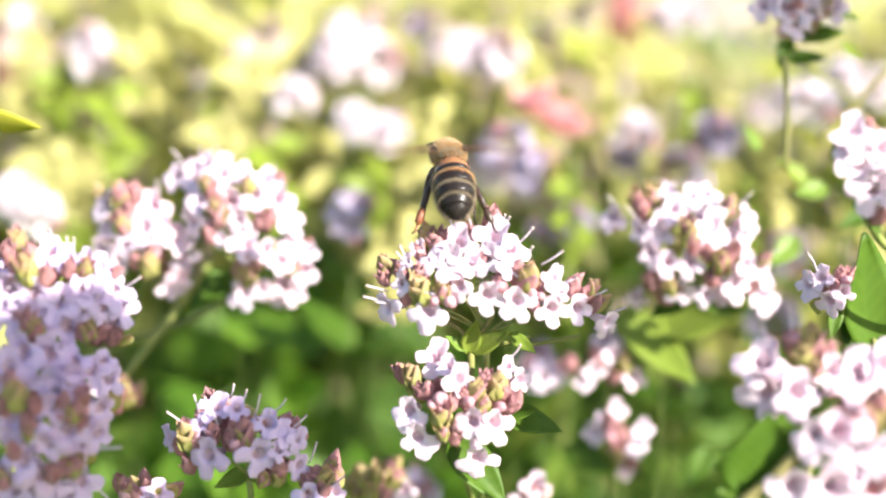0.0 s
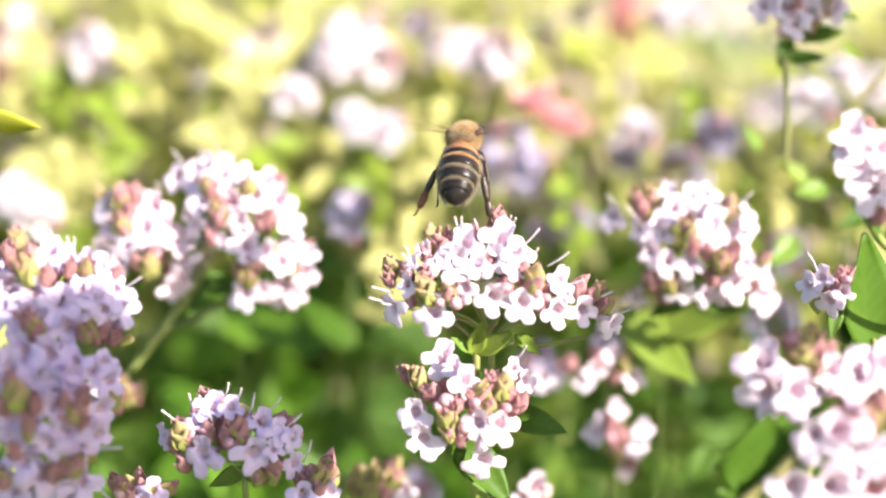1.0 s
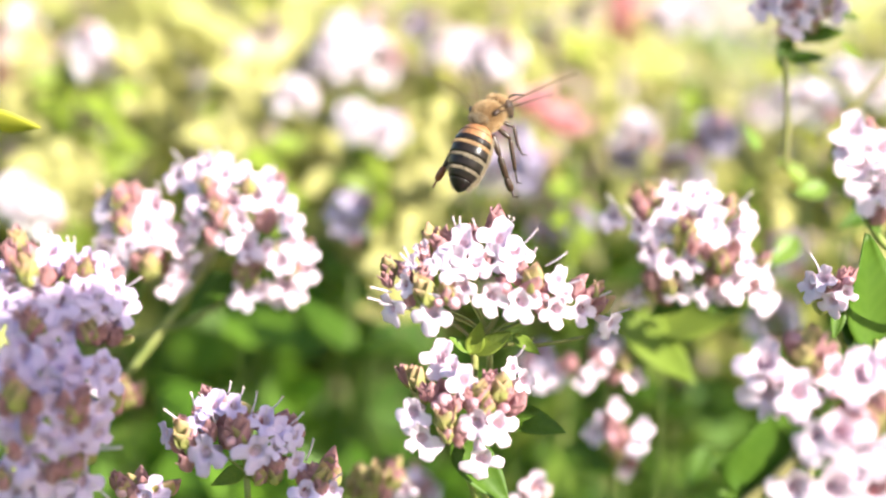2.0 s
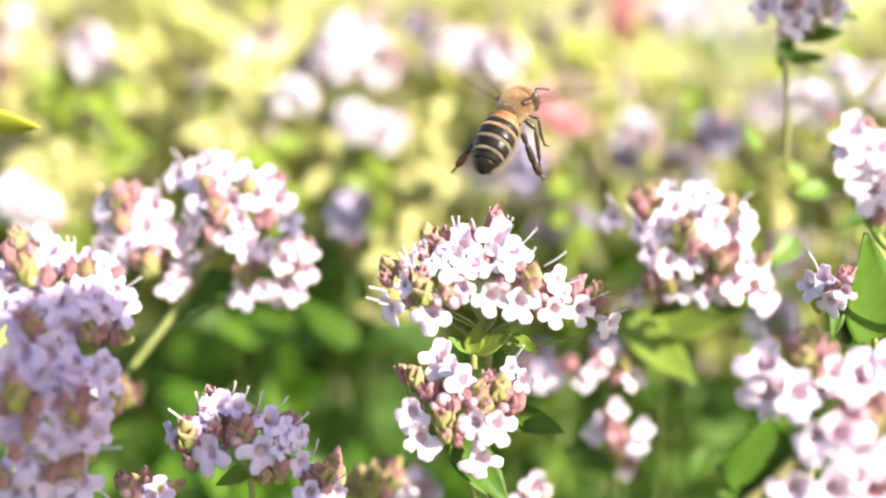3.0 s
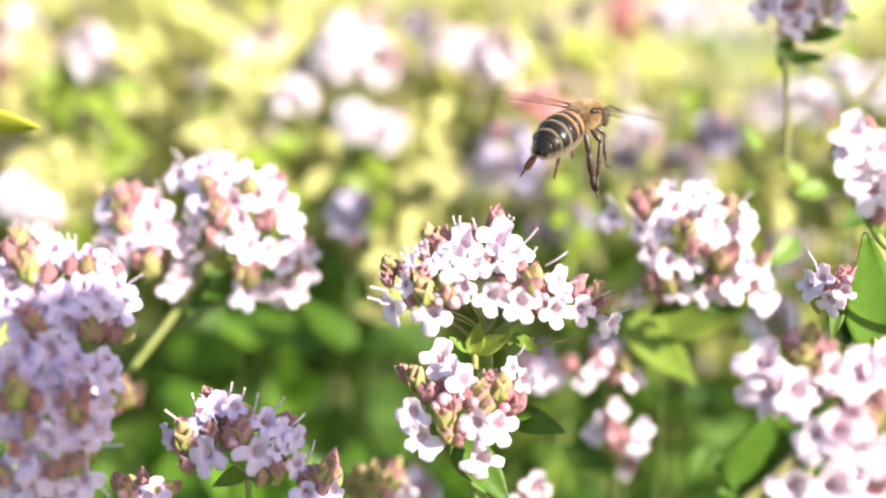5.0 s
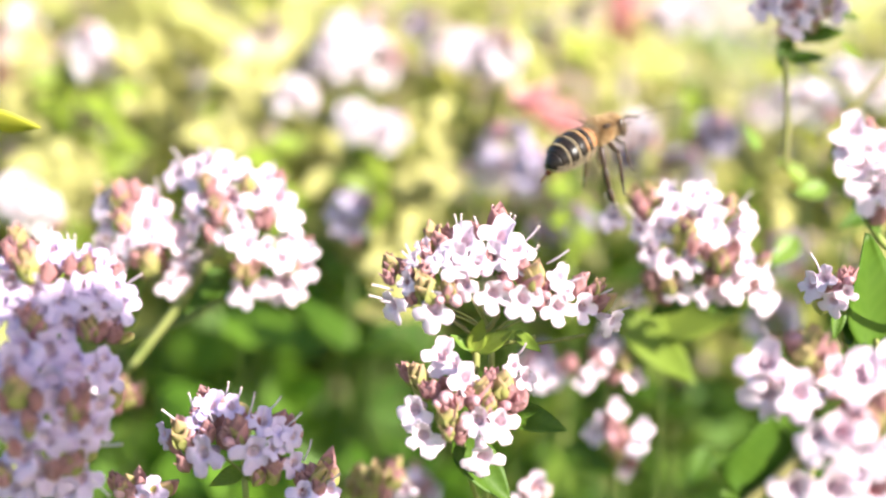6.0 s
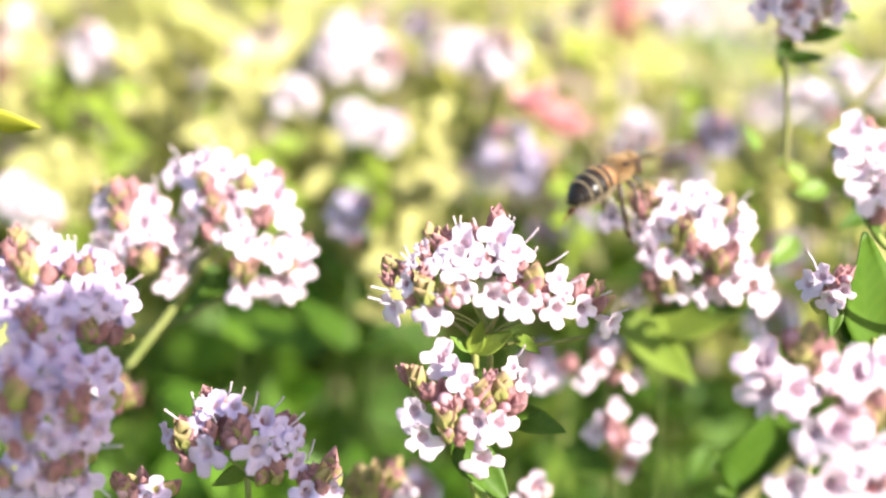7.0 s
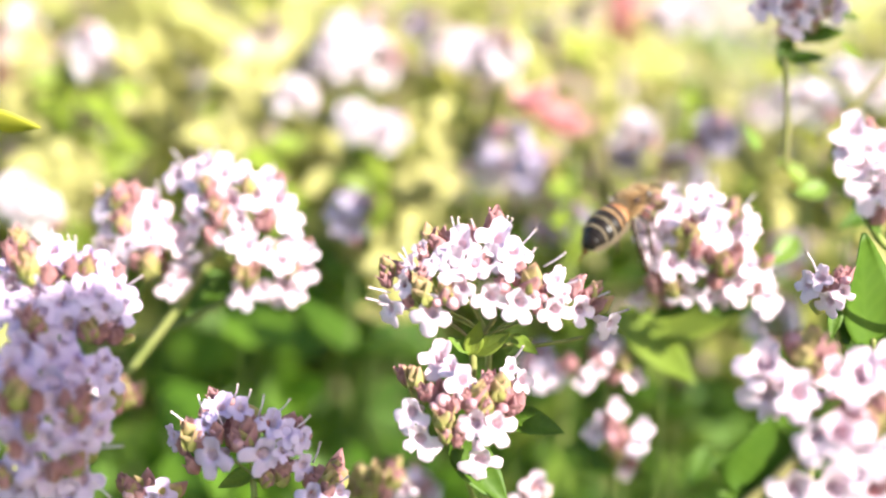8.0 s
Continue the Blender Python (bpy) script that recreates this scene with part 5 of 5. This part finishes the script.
def spine(y):
    return -0.2 - 0.016 * (y + 1.2) ** 2


def honey_bee():
    bee = new("honey_bee")
    tagged(bee, "honey bee with amber fur and black-striped abdomen hovering at the blossoms", "bee")
    rnd = random.Random(3)
    mm = lambda shape: ([Vector(q) * MM for q in shape[0]], shape[1])
    v, f = mm(blob((0, 0.15, 0), (1.5, 1.45, 1.3), 24, 15))
    thorax = piece("thorax", mesh_of("thorax", v, f, [THORAX]), bee, label="rounded brown thorax")
    piece("thorax_fur", fur("thorax_fur", rnd, 12000, on_ball((0, 0.15, 0), (1.48, 1.43, 1.28)), 0.34, 0.02), thorax, label="short amber fur")
    v, f = mm(blob((0, -1.12, 0.55), (0.95, 0.42, 0.5), 18, 9))
    shield = piece("thorax_shield", mesh_of("thorax_shield", v, f, [THORAX]), thorax, label="narrow raised plate behind the thorax")
    piece("shield_fur", fur("shield_fur", rnd, 900, on_ball((0, -1.12, 0.55), (0.93, 0.4, 0.48), -0.2), 0.3, 0.022, FUR_PALE), bee, label="pale fur behind the thorax")
    for s in (-1, 1):
        v, f = mm(blob((1.3 * s, 0.0, 0.72), (0.34, 0.5, 0.26), 14, 9))
        piece("wing_base", mesh_of("wing_base", v, f, [LEG]), thorax, label="dark brown scale over the wing hinge")
    # abdomen: six overlapping plates
    cuts = [-1.1, -2.1, -3.3, -4.55, -5.75, -6.7, -7.7]
    seg = 32
    for k in range(6):
        a, b = cuts[k], cuts[k + 1]
        rows, kinds = [], []
        steps = [0.0, 0.14, 0.30, 0.5, 0.8, 1.0]
        for s in steps:
            y = a + (b - a) * s
            r = girth(y) * (0.985 + 0.035 * s) if k < 5 else girth(y) * 1.01
            rows.append([Vector((r * math.cos(2 * math.pi * j / seg), y, spine(y) + 0.94 * r * math.sin(2 * math.pi * j / seg))) for j in range(seg)])
        y = b + 0.03
        rows.append([q + Vector((0, 0.05, 0)) - (q - Vector((0, q.y, spine(q.y)))) * 0.06 for q in rows[-1]])
        v, f = mm(rings([[q - WAIST for q in r] for r in rows], cap=k in (0, 5)))
        slots = []
        for i in range(len(steps)):
            for j in range(seg):
                below = math.sin(2 * math.pi * (j + 0.5) / seg) < -0.62
                if k < 2:
                    band = 1 if i < (5 if k == 0 else 3) else 0
                elif k < 5:
                    band = (1 if k == 2 else 2) if i < 2 else 0
                else:
                    band = 0
                slots.append(3 if below else band)
        slots += [0] * (len(f) - len(slots))
        me = mesh_of("abdomen_plate", v, f, [BLACK, ORANGE, TAN, BELLY], slots)
        if k == 0:
            abdomen = piece("abdomen", me, bee, Matrix.Translation(WAIST * MM), "striped abdomen of black and amber plates")
        else:
            piece("abdomen_plate", me, abdomen, label=("amber abdomen plate" if k < 2 else "glossy black plate with a pale hair band" if k < 5 else "glossy black abdomen tip"))
        if 1 < k < 5:
            def where(r, a=a, b=b):
                an = r.uniform(-0.7, math.pi + 0.7)
                y = a + (b - a) * r.uniform(0.0, 0.2 if k > 1 else 0.1)
                g = girth(y)
                d = Vector((math.cos(an), 0, math.sin(an)))
                return Vector((g * d.x, y, spine(y) + 0.94 * g * d.z)) - WAIST, (d + Vector((0, -1.6, 0))).normalized()
            piece("hair_band", fur("hair_band", rnd, 900, where, 0.3, 0.022, FUR_PALE if k > 2 else FUR), abdomen, label="pale hair band")
    def fringe(r):
        y = r.uniform(-7.2, -2.0)
        an = r.choice((r.uniform(-0.75, -0.1), math.pi + r.uniform(0.1, 0.75)))
        g = girth(y)
        d = Vector((math.cos(an), 0, math.sin(an)))
        return Vector((g * d.x, y, spine(y) + 0.94 * g * d.z)) - WAIST, (d + Vector((0, -0.9, -0.1))).normalized()
    piece("side_fringe", fur("side_fringe", rnd, 2600, fringe, 0.42, 0.018, FUR_PALE), abdomen, label="pale hair fringe along the belly")
    # head, eyes, feelers
    v, f = mm(blob((0, 2.1, -0.35), (1.45, 0.85, 1.25), 20, 13))
    head = piece("head", mesh_of("head", v, f, [THORAX]), bee, label="dark brown hairy head")
    piece("head_fur", fur("head_fur", rnd, 3000, on_ball((0, 2.08, -0.33), (1.42, 0.85, 1.25), -0.5), 0.36, 0.022), head)
    for s in (-1, 1):
        v, f = mm(blob((1.22 * s, 2.15, -0.4), (0.42, 0.56, 1.0), 16, 11))
        piece("eye", mesh_of("eye", v, f, [EYE_BLACK]), head, label="large dark compound eye")
        line = bend([(0.4 * s, 2.8, -0.2), (0.9 * s, 3.5, 0.2), (1.6 * s, 4.4, -0.3)], 6)
        v, f = tube([q * MM for q in line], 0.11 * MM, 6)
        piece("antenna", mesh_of("antenna", v, f, [LEG]), head, label="thin dark antenna")
    # wings
    wings = []
    for s in (-1, 1):
        for name, hinge, span, chord, sweep in (("forewing", (1.25 * s, 0.35, 0.85), 8.2, 2.8, 0.9), ("hindwing", (1.25 * s, -0.45, 0.75), 5.9, 1.9, -0.5)):
            top, rows = [], []
            n = 12
            for i in range(n + 1):
                t = i / n
                lead = 0.15 + 0.5 * math.sin(math.pi * t) ** 0.8 + sweep * t
                w = chord * (0.16 + 0.95 * math.sin(math.pi * min(0.985, 0.12 + 0.86 * t ** 1.25)) ** 0.8) * (0.35 + 0.65 * min(1, t * 2))
                z = 0.12 * math.sin(t * 3)
                rows.append([Vector((s * span * t, lead, z + 0.02)), Vector((s * span * t, lead - w * 0.5, z + 0.06)), Vector((s * span * t, lead - w, z + 0.02)),
                             Vector((s * span * t, lead - w, z)), Vector((s * span * t, lead - w * 0.5, z + 0.04)), Vector((s * span * t, lead, z))])
            v, f = mm(rings(rows))
            wing = piece(name, mesh_of(name, v, f, [WING]), bee, Matrix.Translation(Vector(hinge) * MM), "clear smoky wing with brown veins")
            lines = [[r[0] for r in rows], [r[0] * (1 - 0.35) + r[2] * 0.35 for r in rows[:10]], [r[0] * 0.35 + r[2] * 0.65 for r in rows[:8]]]
            v, f = join(*[tube([q * MM for q in ln], (0.06 if i == 0 else 0.025) * MM, 5) for i, ln in enumerate(lines)])
            piece("wing_vein", mesh_of("wing_vein", v, f, [VEIN]), wing)
            wings.append((wing, Vector(hinge) * MM, s, name))
    # legs: thigh with shin and foot
    legs = []
    for s in (-1, 1):
        for name, pts, fat in (("foreleg", [(0.8, 1.1, -1.2), (1.6, 1.7, -2.0), (1.9, 1.2, -3.6), (2.0, 1.5, -4.9)], 0.55),
                               ("midleg", [(1.0, 0.1, -1.2), (2.0, 0.2, -2.2), (2.3, -0.4, -4.2), (2.5, -0.9, -6.4)], 0.75),
                               ("hindleg", [(1.0, -1.0, -1.1), (2.0, -2.5, -2.1), (2.6, -4.0, -3.8), (3.2, -5.3, -5.6)], 0.85)):
            p = [Vector((q[0] * s, q[1], q[2])) for q in pts]
            o = p[0]
            p = [q - o for q in p]
            seg3 = lambda a, b, r0, r1, r2: tube([(a + (b - a) * t) * MM for t in (0, 0.15, 0.5, 0.85, 1)], [x * MM * fat for x in (r0, r1, r1 * 1.1, r1, r2)], 8)
            v, f = seg3(p[0], p[1], 0.22, 0.32, 0.2)
            leg = piece(name, mesh_of("thigh", v, f, [LEG]), bee, Matrix.Translation(o * MM), "dark jointed leg")
            rust = LEG
            v, f = seg3(p[1], p[2], 0.16, 0.27 if name != "hindleg" else 0.36, 0.3)
            piece("shin", mesh_of("shin", v, f, [rust]), leg)
            mid = p[2] * (0.3 if name == "hindleg" else 0.55) + p[3] * (0.7 if name == "hindleg" else 0.45)
            v, f = join(seg3(p[2], mid, 0.26, 0.4 if name == "hindleg" else 0.24, 0.16), tube([q * MM for q in (mid, p[3], p[3] + Vector((0.3 * s, 0.3, -0.3)))], [0.12 * MM, 0.10 * MM, 0.05 * MM], 6))
            # only the left hind foot takes the rust with painted sun glow
            piece("foot", mesh_of("foot", v, f, [LEG_RUST_LIT if name == "hindleg" and s < 0 else LEG]), leg)
            legs.append((leg, o * MM, s, name))
    return bee, wings, legs, abdomen


bee, wings, legs, abdomen = honey_bee()


# ---- what moves ----
def sway(plant, rows):
    """Leans a rooted plant by millimetres at its top."""
    base = plant.location.copy()
    tall = 0.5
    walk(plant, [(t, pose(base.x, base.y, base.z + dz * MM, 0, math.degrees(dx * MM / tall), 0)) for t, dx, dz in rows])


def motions():
    for plant, rows in ((main_plant, SWAY_MAIN), (corner_plant, SWAY_CORNER), (mid_left_plant, SWAY_MID_LEFT), (mid_right_plant, SWAY_MID_RIGHT),
                        (small_right_plant, SWAY_SMALL_RIGHT), (near_right_plant, SWAY_NEAR_RIGHT), (left_plant, SWAY_LEFT)):
        sway(plant, rows)
    walk(bee, BEE_FLIGHT)
    walk(abdomen, [(t, pose(*(WAIST * MM), a)) for t, a in DROOP])
    for wing, hinge, s, name in wings:
        rows = []
        for k in range(241):
            ph = 1.93 * (k - 30) - 0.26
            beat = 6 * math.cos(ph) + 4
            twist = -36 + 16 * math.cos(ph)
            rows.append((k / FPS, pose(*hinge, twist, -s * beat, s * (14 + 36 * math.sin(ph) - (0 if name == "forewing" else 10)))))
        walk(wing, rows)
    spread = {("hindleg", -1): HIND_LEFT, ("hindleg", 1): HIND_RIGHT}
    for leg, hip, s, name in legs:
        swing = 3 if name == "hindleg" else 4
        rows = []
        for k in range(17):
            t = k / 2
            rx, ry, rz = 0, 0, 0
            for (t0, *a), (t1, *b) in zip(spread.get((name, s), ()), spread.get((name, s), ())[1:]):
                if t0 <= t <= t1:
                    rx, ry, rz = [p + (q - p) * (t - t0) / (t1 - t0) for p, q in zip(a, b)]
            rows.append((t, pose(*hip, rx + swing * math.sin(t * 2.1 + s), ry, rz)))
        walk(leg, rows)


motions()
